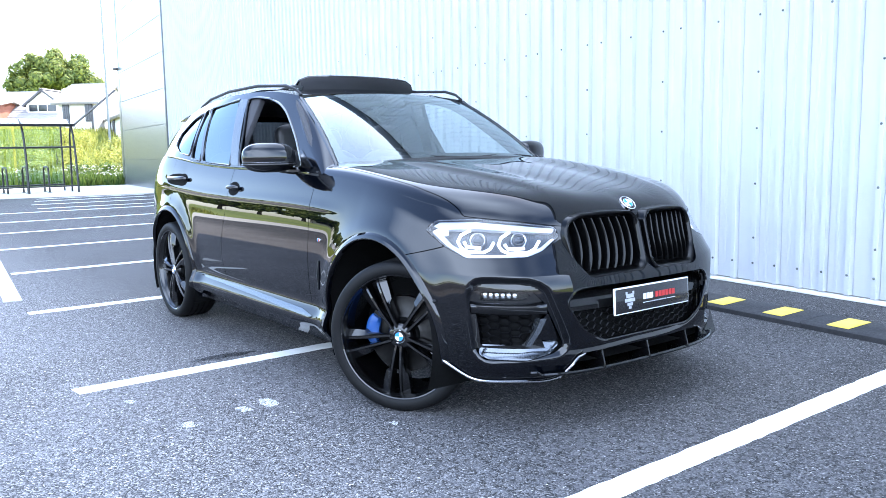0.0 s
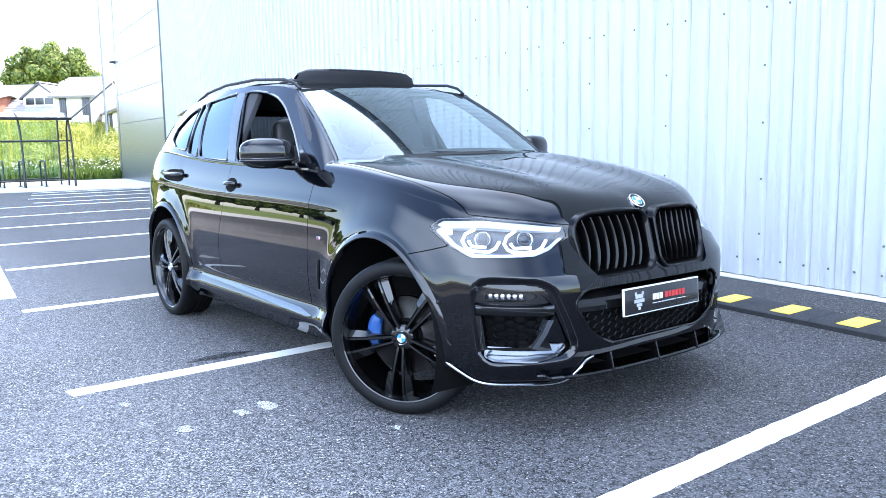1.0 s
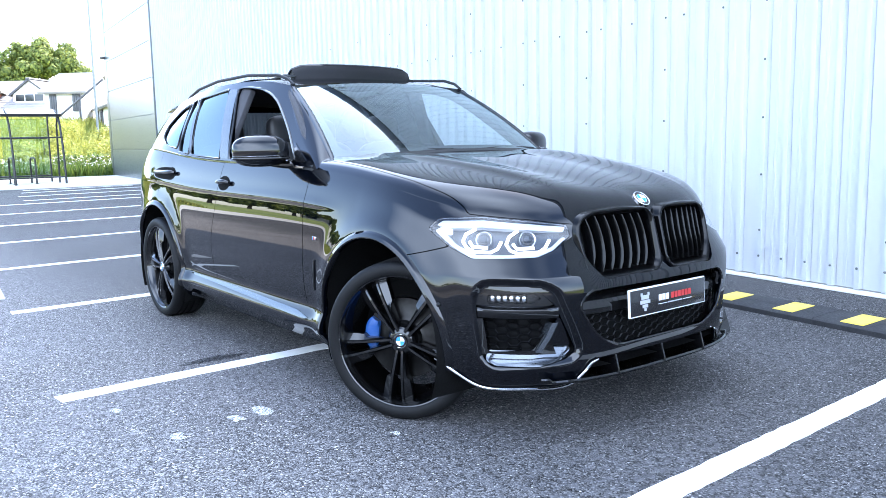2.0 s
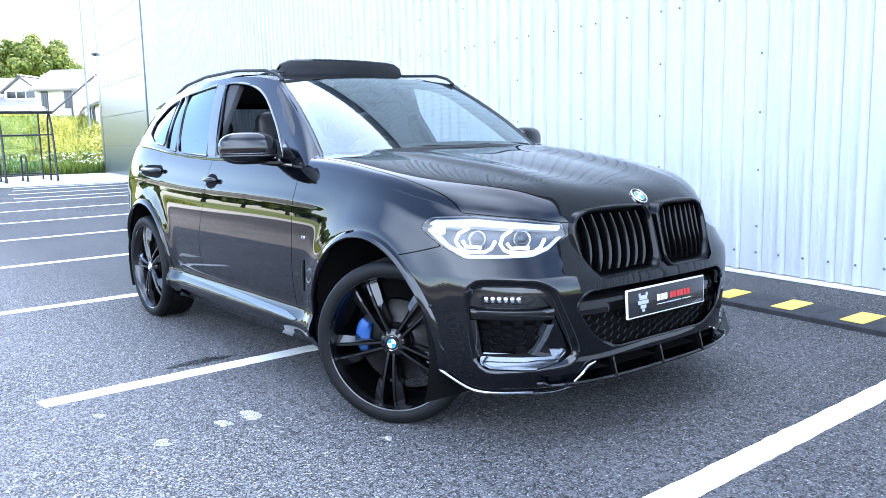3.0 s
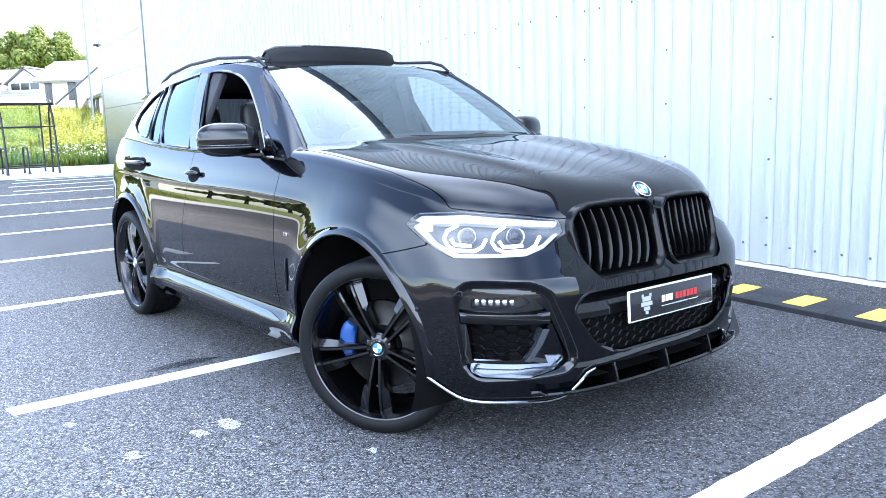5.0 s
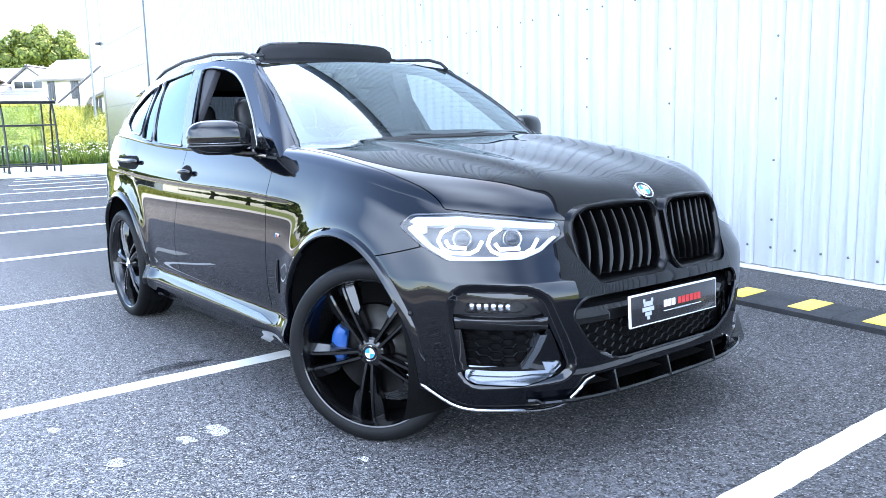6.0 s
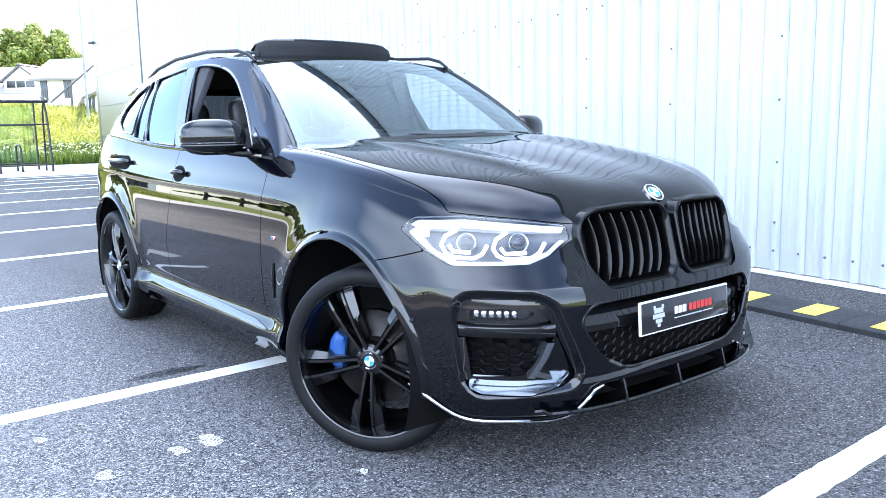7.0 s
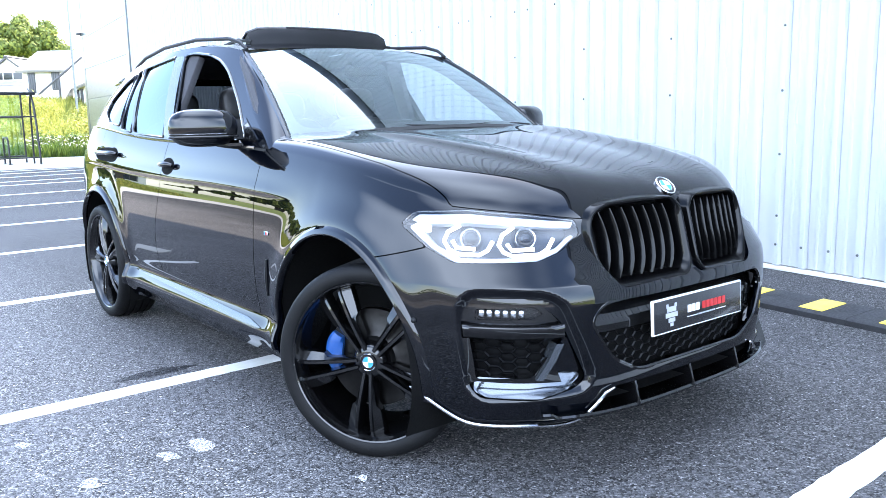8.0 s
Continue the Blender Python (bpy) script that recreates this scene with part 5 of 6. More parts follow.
# ---- head lamps ----
DRL = material("daylight_guide", (0.9, 0.92, 0.95), 0.3)
DRL.node_tree.nodes["Principled BSDF"].inputs["Emission Color"].default_value = (0.95, 0.98, 1, 1)
DRL.node_tree.nodes["Principled BSDF"].inputs["Emission Strength"].default_value = 0.3
LAMPGREY = material("lamp_bezel", (0.46, 0.48, 0.51), 0.25, 0.1)
lamp_in = shape(*LAMP)
for s in (-1, 1):
    X, F, N = surface(ring, qrange(1.22, 1.78, 0.008), qrange(0.74, 1.12, 0.012), [at_qz(lambda q, z: lamp_in(q, z) - 0.002)], 0.008, False, 0.001)
    lamp = flipped(link_mesh("headlamp", X, F, None if s > 0 else N, CLEAR, car, "clear headlamp with lit white daylight guides"), s)
    X, F, N = surface(ring, qrange(1.22, 1.78, 0.01), qrange(0.74, 1.12, 0.015), [at_qz(lambda q, z: lamp_in(q, z) + 0.006)], 0.0, False, -0.075)
    flipped(link_mesh("lamp_housing", X, F, None, LAMPDARK, lamp), s)
    top = shape((1.262, 0.905), (1.285, 0.925), (1.43, 0.932), (1.60, 0.914), (1.738, 0.893), (1.735, 0.872), (1.60, 0.888), (1.43, 0.902), (1.31, 0.893))
    X, F, N = surface(ring, qrange(1.22, 1.78, 0.008), qrange(0.74, 1.12, 0.01), [at_qz(top)], 0.03, False, -0.02)
    flipped(link_mesh("lamp_brow", X, F, None, LAMPGREY, lamp, "pale upper lamp trim"), s)
    low = shape((1.262, 0.878), (1.285, 0.888), (1.335, 0.83), (1.41, 0.79), (1.62, 0.794), (1.69, 0.818), (1.735, 0.852), (1.748, 0.848), (1.695, 0.806), (1.63, 0.781), (1.39, 0.776), (1.322, 0.82))
    X, F, N = surface(ring, qrange(1.22, 1.78, 0.008), qrange(0.74, 1.12, 0.01), [at_qz(low)], 0.03, False, -0.018)
    flipped(link_mesh("lamp_bezel", X, F, None, LAMPGREY, lamp), s)
    for line in (((1.408, 0.897), (1.374, 0.874), (1.362, 0.845), (1.374, 0.819), (1.40, 0.806), (1.465, 0.806), (1.493, 0.82), (1.510, 0.846)),
                 ((1.566, 0.889), (1.537, 0.864), (1.528, 0.836), (1.540, 0.815), (1.566, 0.803), (1.645, 0.806), (1.672, 0.82), (1.690, 0.847)),
                 ((1.262, 0.880), (1.300, 0.905)), ((1.388, 0.846), (1.398, 0.826), (1.455, 0.823)), ((1.553, 0.838), (1.566, 0.820), (1.632, 0.822))):
        pts = [on_shell(q, z, -0.03) for q, z in line]
        flipped(part("light_guide", tube(pts, 0.0068, 8), DRL, lamp, "lit white light guide"), s)
    for q, z in ((1.44, 0.858), (1.61, 0.855)):
        c = on_shell(q, z, -0.05)
        n = (on_shell(q, z, 0.0) - c).normalized()
        m = Matrix.Translation(c) @ n.to_track_quat("-Y", "Z").to_matrix().to_4x4()
        flipped(part("projector", lathe([(0.001, -0.022), (0.015, -0.019), (0.026, -0.008), (0.030, 0.0), (0.036, 0.002), (0.038, 0.02)], 28, m=m), GLOSS, lamp, "dark projector lens"), s)
        flipped(part("projector_ring", lathe([(0.030, -0.006), (0.034, -0.008), (0.037, -0.004), (0.037, 0.01)], 28, m=m), CHROME, lamp), s)
    bm = box((0.05, 0.02, 0.03), Matrix.Translation(on_shell(1.30, 0.885, -0.04)), 0.006)
    flipped(part("indicator", bm, WHITE, lamp), s)

# ---- badges, mirrors, handles, wipers, sunroof ----
badge_t = min(np.linspace(0, 1, 200), key=lambda t: abs(float(rollover(2.0, t)[0]) - 2.108))
bx, _, bz = (float(c) for c in rollover(2.0, badge_t))
bx2, _, bz2 = (float(c) for c in rollover(2.0, badge_t + 0.02))
roundel(car, Matrix.Translation((bx + 0.003, 0, bz + 0.003)) @ pose(0, 0, 0, 0, 0, 90) @ pose(0, 0, 0, -90 + math.degrees(math.atan2(bz2 - bz, bx - bx2)), 0, 0), 0.041)
for s in (-1, 1):
    m = Matrix.Translation((0.385, s * 1.0, 1.212)) @ pose(0, 0, 0, 0, 0, s * 24)
    cap = part("door_mirror", blob((0.17, 0.30, 0.168), 0.72, m), PAINT, car, "gloss black door mirror")
    part("mirror_band", blob((0.176, 0.306, 0.022), 0.6, m @ pose(0.001, 0, -0.038)), GLOSS, cap)
    part("indicator_strip", blob((0.178, 0.295, 0.006), 0.6, m @ pose(0.002, 0, -0.026)), CHROME, cap, "slim chrome-edged indicator")
    part("mirror_glass", box((0.006, 0.24, 0.13), m @ pose(-0.083, 0, 0), 0.002), CHROME, cap, "mirror glass")
    P = [(0.44, s * 0.83, 1.135), (0.43, s * 0.88, 1.135), (0.40, s * 0.93, 1.14), (0.37, s * 0.96, 1.15)]
    part("mirror_foot", tube(P, [0.04, 0.034, 0.028, 0.028], 10, flat=0.6), GLOSS, cap)
for s in (-1, 1):
    for q0, q1, z in ((-0.36, -0.13, 1.012), (-1.06, -0.90, 1.052)):
        qm = (q0 + q1) / 2
        # no real recess: a flat dark patch gives the shade of the handle's hollow
        X, F, N = surface(ring, qrange(q0, q1, 0.006), qrange(0.85, 1.12, 0.006), [at_qz(lambda q, zz, qm=qm, z=z: 1 - ((q - qm + 0.01) / 0.066) ** 2 - ((zz - z) / 0.044) ** 2)], 0.0, False, 0.0015)
        cup = flipped(link_mesh("cup_shade", X, F, None, MATT, car, "flat dark patch painted as the shaded hollow behind the handle"), s)
        pts = [on_shell(qm + d, z + 0.004, o) for d, o in ((-0.065, 0.010), (-0.05, 0.024), (-0.02, 0.030), (0.02, 0.030), (0.045, 0.024), (0.055, 0.010))]
        flipped(part("door_handle", tube(pts, [0.010, 0.014, 0.0155, 0.0155, 0.014, 0.010], 10), PAINT, car, "gloss black pull handle"), s)
    # belt trim and wing vent
    pts = [on_shell(q, float(TOP(float(ring(q, 1.1)[0]))) - 0.004, 0.004) for q in np.linspace(-1.12, 0.52, 30)]
    flipped(part("belt_trim", tube(pts, 0.007, 6), GLOSS, car, "gloss black waist moulding"), s)
    pts = [on_shell(q, z, 0.002) for q, z in ((0.655, 0.50), (0.66, 0.58), (0.672, 0.66))]
    vent = flipped(part("wing_vent", tube(pts, [0.004, 0.009, 0.005], 6), SATIN, car, "slim air vent behind the wheel"), s)
    b = box((0.035, 0.004, 0.016), Matrix.Translation(on_shell(0.675, 0.772, 0.002)), 0.001)
    emblem = flipped(part("side_emblem", b, CHROME, car, "small chrome side emblem"), s)
    for k, mm in ((-0.010, BADGEBLUE), (-0.003, GLOSS), (0.004, REDPRINT)):
        flipped(part("stripe", box((0.006, 0.005, 0.014), Matrix.Translation(on_shell(0.675, 0.772, 0.0025)) @ pose(k, 0, 0)), mm, emblem), s)
    c = on_shell(1.245, 0.575, 0.0)
    flipped(part("parking_sensor", blob((0.02, 0.02, 0.02), 1.0, Matrix.Translation(c), None, 12, 8), SATIN, car), s)
for y0, y1, x0, x1 in ((-0.62, 0.05, 0.80, 0.985), (0.02, 0.66, 0.965, 0.80)):
    P = [(x0 + (x1 - x0) * t - 0.045 + 0.05 * 4 * t * (1 - t) * 0, y0 + (y1 - y0) * t, 1.19 + 0.012 * math.sin(t * math.pi)) for t in np.linspace(0, 1, 8)]
    part("wiper", tube(P, 0.007, 6), SATIN, car, "black wiper blade")
bm = bmesh.new()
rows = []
for y in np.linspace(-0.447, 0.447, 17):
    x = -0.245 + 0.07 * (1 - (y / 0.45) ** 2)
    z = float(roof(np.array(x), np.array(y / 0.65))[2])
    h = 0.076 - 0.022 * max(0.0, (abs(y) - 0.36) / 0.087) ** 2
    rows.append([bm.verts.new(p) for p in ((x, y, z - 0.01), (x - 0.006, y, z + 0.02), (x - 0.02, y, z + h), (x - 0.035, y, z + h + 0.006), (x - 0.055, y, z + h - 0.004), (x - 0.05, y, z - 0.01))])
for A, B in zip(rows, rows[1:]):
    for i in range(5):
        bm.faces.new((A[i], A[i + 1], B[i + 1], B[i]))
bm.faces.new(rows[0])
bm.faces.new(rows[-1][::-1])
top_edge = [tuple(r[3].co) for r in rows]
deflector = part("wind_deflector", bm, SATIN, car, "raised black sunroof wind deflector", 60)
part("deflector_frame", tube([(top_edge[0][0] - 0.08, top_edge[0][1], top_edge[0][2] - 0.05)] + top_edge + [(top_edge[-1][0] - 0.08, top_edge[-1][1], top_edge[-1][2] - 0.05)], 0.009, 8), GLOSS, deflector, "gloss black frame edge")
for s in (-1, 1):
    part("deflector_arm", tube([(-0.22, s * 0.45, 1.66), (-0.36, s * 0.455, 1.675), (-0.55, s * 0.455, 1.665)], [0.006, 0.012, 0.006], 6), SATIN, car)
X, F, N = surface(roof, np.linspace(-1.75, -0.75, 16), np.linspace(-0.76, 0.76, 16), [], 0.008, False, 0.018)
link_mesh("sunroof_panel", X, F, N, PRIVACY, car, "slid-back dark glass sunroof panel")

# ---- cabin ----
def seat(x, y, w=0.52):
    s = part("seat", blob((0.52, w, 0.2), 0.55, pose(x, y, 0.62, 0, -6, 0)), LEATHER, car, "black leather seat")
    part("backrest", blob((0.16, w * 0.94, 0.66), 0.55, pose(x - 0.30, y, 0.93, 0, -14, 0)), LEATHER, s)
    part("bolster", blob((0.2, 0.1, 0.5), 0.6, pose(x - 0.24, y + w * 0.42, 0.92, 0, -14, 0)), LEATHER, s)
    part("bolster", blob((0.2, 0.1, 0.5), 0.6, pose(x - 0.24, y - w * 0.42, 0.92, 0, -14, 0)), LEATHER, s)
    part("headrest", blob((0.11, 0.27, 0.2), 0.6, pose(x - 0.40, y, 1.33, 0, -10, 0)), LEATHER, s)
    part("headrest_post", tube([(x - 0.37, y - 0.06, 1.2), (x - 0.39, y - 0.06, 1.32)], 0.007, 6), CHROME, s)
    part("headrest_post", tube([(x - 0.37, y + 0.06, 1.2), (x - 0.39, y + 0.06, 1.32)], 0.007, 6), CHROME, s)


seat(-0.12, -0.38)
seat(-0.12, 0.38)
seat(-1.05, -0.40, 0.6)
seat(-1.05, 0.40, 0.6)
part("dashboard", blob((0.48, 1.46, 0.30), 0.5, pose(0.62, 0, 1.0, 0, -6, 0)), SATIN, car, "black dashboard")
part("dash_screen", box((0.02, 0.27, 0.12), pose(0.42, 0, 1.17, 0, -8, 0), 0.006), GLOSS, car)
W = Matrix.Translation((0.30, -0.38, 1.0)) @ pose(0, 0, 0, 0, -24, 0)
ring_pts = [W @ Vector((0, 0.18 * math.cos(a), 0.18 * math.sin(a))) for a in np.linspace(0, 2 * math.pi, 28, endpoint=False)]
wheel_ob = part("steering_wheel", tube(ring_pts, 0.015, 8, closed=True), LEATHER, car, "black leather steering wheel")
part("boss", blob((0.05, 0.16, 0.13), 0.7, W), SATIN, wheel_ob)
part("rim_spoke", tube([W @ Vector((0, -0.17, 0)), W @ Vector((0, 0.17, 0))], 0.014, 6), SATIN, wheel_ob)
part("column", tube([W @ Vector((0, 0, 0)), W @ Vector((0.28, 0, 0.02))], 0.035, 8), SATIN, wheel_ob)
for s in (-1, 1):
    part("door_card", box((2.3, 0.05, 0.72), pose(-0.45, s * 0.835, 0.78), 0.015), SATIN, car)
    part("pillar_lining", tube([(0.60, s * 0.80, 1.17), (0.30, s * 0.72, 1.42), (0.07, s * 0.64, 1.55)], 0.024, 8), HEADLINER, car)
    part("post_lining", box((0.13, 0.04, 0.46), pose(-0.50, s * 0.735, 1.38, s * 22, 8, 0), 0.01), HEADLINER, car)
X, F, N = surface(lambda x, y: (x, y * (ROOF_Y(x) - 0.03), ROOF_Z(x) - 0.035 + 0.036 * (1 - np.abs(y) ** 2.2)), np.linspace(-1.9, 0.04, 24), np.linspace(-1, 1, 15), [lambda x, y: shape((-0.95, -0.74), (-0.95, 0.74), (-0.22, 0.74), (-0.22, -0.74))(x, y) * -1], 0, True)
link_mesh("headlining", X, F, N, HEADLINER, car)
part("cabin_floor", box((2.6, 1.6, 0.05), pose(-0.6, 0, 0.36)), MATT, car)
part("bulkhead", box((0.06, 1.5, 0.72), pose(0.82, 0, 0.76)), MATT, car)
part("load_cover", box((0.8, 1.3, 0.03), pose(-1.75, 0, 1.08)), SATIN, car)
part("mirror_interior", blob((0.04, 0.24, 0.07), 0.6, pose(0.17, 0, 1.49)), GLOSS, car, "interior mirror")
part("camera_pod", blob((0.13, 0.16, 0.06), 0.6, pose(0.16, 0, 1.555, 0, 30, 0)), SATIN, car)


# ---- marks on the asphalt ----
def blotch(name, x, y, rx, ry, mat, label, seed, z=0.003, turn=0):
    rng = random.Random(seed)
    bm = bmesh.new()
    k = [rng.uniform(0.6, 1.25) for _ in range(11)]
    n = 44
    P = []
    for i in range(n):
        a = 2 * math.pi * i / n
        f = i / n * 11
        r = k[int(f) % 11] * (1 - f % 1) + k[(int(f) + 1) % 11] * (f % 1) + rng.uniform(-0.09, 0.09)
        P.append(bm.verts.new((rx * r * math.cos(a), ry * r * math.sin(a), 0)))
    bm.faces.new(P)
    ob = part(name, bm, mat, smooth=0)
    ob.matrix_world = pose(x, y, z, 0, 0, turn)
    return tagged(ob, label, "stain", kind="structure")


CHALK = worn("chalky_residue", (0.62, 0.62, 0.62), (0.82, 0.82, 0.81), 18, (0.8, 0.95), 0.5, fine=120)
cn, clink, cb = nodes_of(CHALK)
clink(ramp(CHALK, noise_tex(CHALK, coords(CHALK), 85, 4, 0.75), (0.41, 0.0), (0.60, 0.9)), cb.inputs["Alpha"])
OIL = worn("damp_stain", (0.008, 0.008, 0.009), (0.018, 0.018, 0.02), 10, (0.4, 0.6), 0.4, fine=95)
on, olink, ob_ = nodes_of(OIL)
olink(ramp(OIL, noise_tex(OIL, coords(OIL), 40, 4, 0.7), (0.3, 0.15), (0.6, 0.9)), ob_.inputs["Alpha"])
for i, (x, y, rx, ry) in enumerate(((0.953, -1.33, 0.07, 0.045), (0.98, -1.47, 0.05, 0.036), (1.03, -1.76, 0.042, 0.036), (1.62, -1.02, 0.03, 0.02), (0.50, -1.86, 0.04, 0.03))):
    blotch("chalk_mark", x, y, rx, ry, CHALK, "small pale chalky mark on the asphalt", i)
blotch("oil_stain", -0.075, -1.15, 0.055, 0.22, OIL, "dark damp oil stain on the asphalt", 21, turn=4)


# ---- cycle shelter ----
def cycle_shelter():
    s = thing("cycle_shelter", "black steel cycle shelter with clear plastic sheets", "cycle shelter", pose(-24.2, 3.75, 0.03, 0, 0, 0))
    hoop = [(0.0, 0.0), (-0.04, 0.5), (-0.12, 1.2), (-0.28, 1.85), (-0.5, 2.2), (-0.95, 2.4), (-1.6, 2.44), (-2.2, 2.36)]
    ys = (0.0, -1.5, -3.0, -4.5, -6.0)
    for y in ys:
        part("hoop", tube([(x, y, z) for x, z in hoop], 0.035, 8), DARKSTEEL, s)
        if y in (0.0, -3.0, -6.0):
            part("post", tube([(-2.0, y, 0), (-2.0, y, 2.38)], 0.03, 8), DARKSTEEL, s)
        if y == 0.0:
            part("brace", tube([(-0.9, y, 0), (-0.75, y, 1.9), (-0.55, y, 2.22)], 0.03, 8), DARKSTEEL, s)
    for x, z in ((-0.18, 1.5), (-0.02, 0.22), (-2.0, 1.5), (-2.0, 0.22), (-2.2, 2.40)):
        part("rail", tube([(x, 0.03, z), (x, -6.03, z)], 0.025, 8), DARKSTEEL, s)
    part("gutter", box((0.12, 6.2, 0.09), pose(-0.42, -3.0, 2.22), 0.01), DARKSTEEL, s)
    for a, b in zip(ys, ys[1:]):
        bm = bmesh.new()
        P = hoop[4:]
        lo = [bm.verts.new((x, a - 0.03, z + 0.03)) for x, z in P]
        hi = [bm.verts.new((x, b + 0.03, z + 0.03)) for x, z in P]
        for i in range(len(P) - 1):
            bm.faces.new((lo[i], lo[i + 1], hi[i + 1], hi[i]))
        part("roof_sheet", bm, POLY, s, "clear plastic roof sheet")
        part("rear_sheet", box((0.006, 1.42, 1.9), pose(-2.0, (a + b) / 2, 1.2)), POLY, s)
    return s


cycle_shelter()


def cycle_stand(x, y):
    s = thing("cycle_stand", "black steel hoop stand for cycles", "cycle stand", pose(x, y, 0.03), "cycle stands under the shelter")
    pts = [(0.0, 0, 0), (0.0, 0, 0.7), (-0.04, 0, 0.8), (-0.14, 0, 0.85), (-0.6, 0, 0.85), (-0.7, 0, 0.8), (-0.75, 0, 0.7), (-0.75, 0, 0)]
    part("hoop", tube(pts, 0.03, 8), DARKSTEEL, s)
    for px in (0.0, -0.75):
        part("foot_plate", box((0.12, 0.12, 0.012), pose(px, 0, 0.006)), DARKSTEEL, s)


for y in (3.0, 2.35, 1.75, 0.9, 0.2):
    cycle_stand(-24.9, y)

# ---- grass bank and undergrowth ----
def bank_z(x, y):
    d = np.clip((-30.0 - x) / 26.0, 0, 1)
    low = np.clip((np.asarray(y, float) + 22) / 14, 0.22, 1)
    return -0.03 + 3.0 * d * d * (3 - 2 * d) * low


bm = bmesh.new()
xs_b, ys_b = np.linspace(-30, -120, 46), np.linspace(-70, 60, 66)
V = [[bm.verts.new((x, y, float(bank_z(x, y)) + 0.12 * noise.noise((x * 0.3, y * 0.3, 0)) * min(1, (-30 - x) / 3))) for y in ys_b] for x in xs_b]
for i in range(len(xs_b) - 1):
    for j in range(len(ys_b) - 1):
        bm.faces.new((V[i][j], V[i + 1][j], V[i + 1][j + 1], V[i][j + 1]))
tagged(part("bank", bm, GRASS), "sunlit rough grass bank rising behind the car park", "grass bank", kind="structure")


def foliage(name, c1, c2, c3):
    m = material(name, c1, 0.75)
    n, link, b = nodes_of(m)
    g = n.new("ShaderNodeNewGeometry")
    link(ramp(m, g.outputs["Random Per Island"], (0.1, c1), (0.5, c2), (0.9, c3)), b.inputs["Base Color"])
    t = n.new("ShaderNodeBsdfTranslucent")
    link(ramp(m, g.outputs["Random Per Island"], (0.1, c2), (0.9, c3)), t.inputs["Color"])
    mix = n.new("ShaderNodeMixShader")
    mix.inputs["Fac"].default_value = 0.3
    link(b.outputs[0], mix.inputs[1])
    link(t.outputs[0], mix.inputs[2])
    link(mix.outputs[0], n["Material Output"].inputs["Surface"])
    return m


LEAF = foliage("leaf", (0.05, 0.08, 0.014), (0.10, 0.135, 0.022), (0.19, 0.215, 0.036))
STRAW = foliage("tall_grass", (0.13, 0.17, 0.035), (0.24, 0.25, 0.05), (0.37, 0.35, 0.08))
GREENGRASS = foliage("green_grass", (0.035, 0.075, 0.012), (0.07, 0.12, 0.02), (0.13, 0.18, 0.03))
BARK = worn("bark", (0.06, 0.045, 0.03), (0.11, 0.085, 0.06), 4, (0.85, 0.95), 0.6, fine=18)


def scatter_blades(name, mat, count, place, height, width, seed, label):
    """Tufts of upright blades, as one mesh."""
    rng = random.Random(seed)
    verts, faces = [], []
    for _ in range(count):
        x, y = place(rng)
        z = float(bank_z(x, y)) - 0.03
        h, w, a = height * rng.uniform(0.5, 1.25), width * rng.uniform(0.6, 1.4), rng.uniform(0, math.pi)
        dx, dy, lx, ly = w * math.cos(a), w * math.sin(a), rng.uniform(-0.35, 0.35) * h, rng.uniform(-0.35, 0.35) * h
        k = len(verts)
        verts += [(x - dx, y - dy, z), (x + dx, y + dy, z), (x + dx * 0.7 + lx * 0.5, y + dy * 0.7 + ly * 0.5, z + h * 0.6), (x + lx, y + ly, z + h), (x - dx * 0.7 + lx * 0.5, y - dy * 0.7 + ly * 0.5, z + h * 0.6)]
        faces.append((k, k + 1, k + 2, k + 3, k + 4))
    me = bpy.data.meshes.new(name)
    me.from_pydata(verts, [], faces)
    me.materials.append(mat)
    return tagged(new(name, me), label, "grass", kind="stuff")


scatter_blades("tall_grass", GREENGRASS, 9000, lambda r: (-30.2 - 3.2 * r.random() ** 1.5, r.uniform(-7, 11)), 0.55, 0.03, 3, "long green grass along the edge of the bank")
scatter_blades("yellow_meadow", STRAW, 42000, lambda r: (-32.5 - 24 * r.random(), r.uniform(-14, 16)), 0.42, 0.032, 4, "tall sunlit yellow-green meadow on the bank")


BLOSSOM = worn("white_blossom", (0.62, 0.63, 0.58), (0.8, 0.8, 0.76), 3, (0.8, 0.9), 0.0)
rng = random.Random(8)
verts, faces = [], []
for _ in range(420):
    x, y = -30.2 - 2.6 * rng.random(), rng.uniform(-4, 10)
    c = Vector((x, y, float(bank_z(x, y)) + rng.uniform(0.3, 0.8)))
    for _ in range(7):
        o = c + Vector((rng.gauss(0, 0.05), rng.gauss(0, 0.05), rng.gauss(0, 0.02)))
        r, k = rng.uniform(0.012, 0.03), len(verts)
        verts += [o + Vector((r, 0, 0)), o + Vector((0, r, 0.01)), o + Vector((-r, 0, 0.004)), o + Vector((0, -r, -0.004))]
        faces.append((k, k + 1, k + 2, k + 3))
me = bpy.data.meshes.new("cow_parsley")
me.from_pydata(verts, [], faces)
me.materials.append(BLOSSOM)
tagged(new("cow_parsley", me), "white flower heads among the long grass", "wild flowers", kind="stuff")


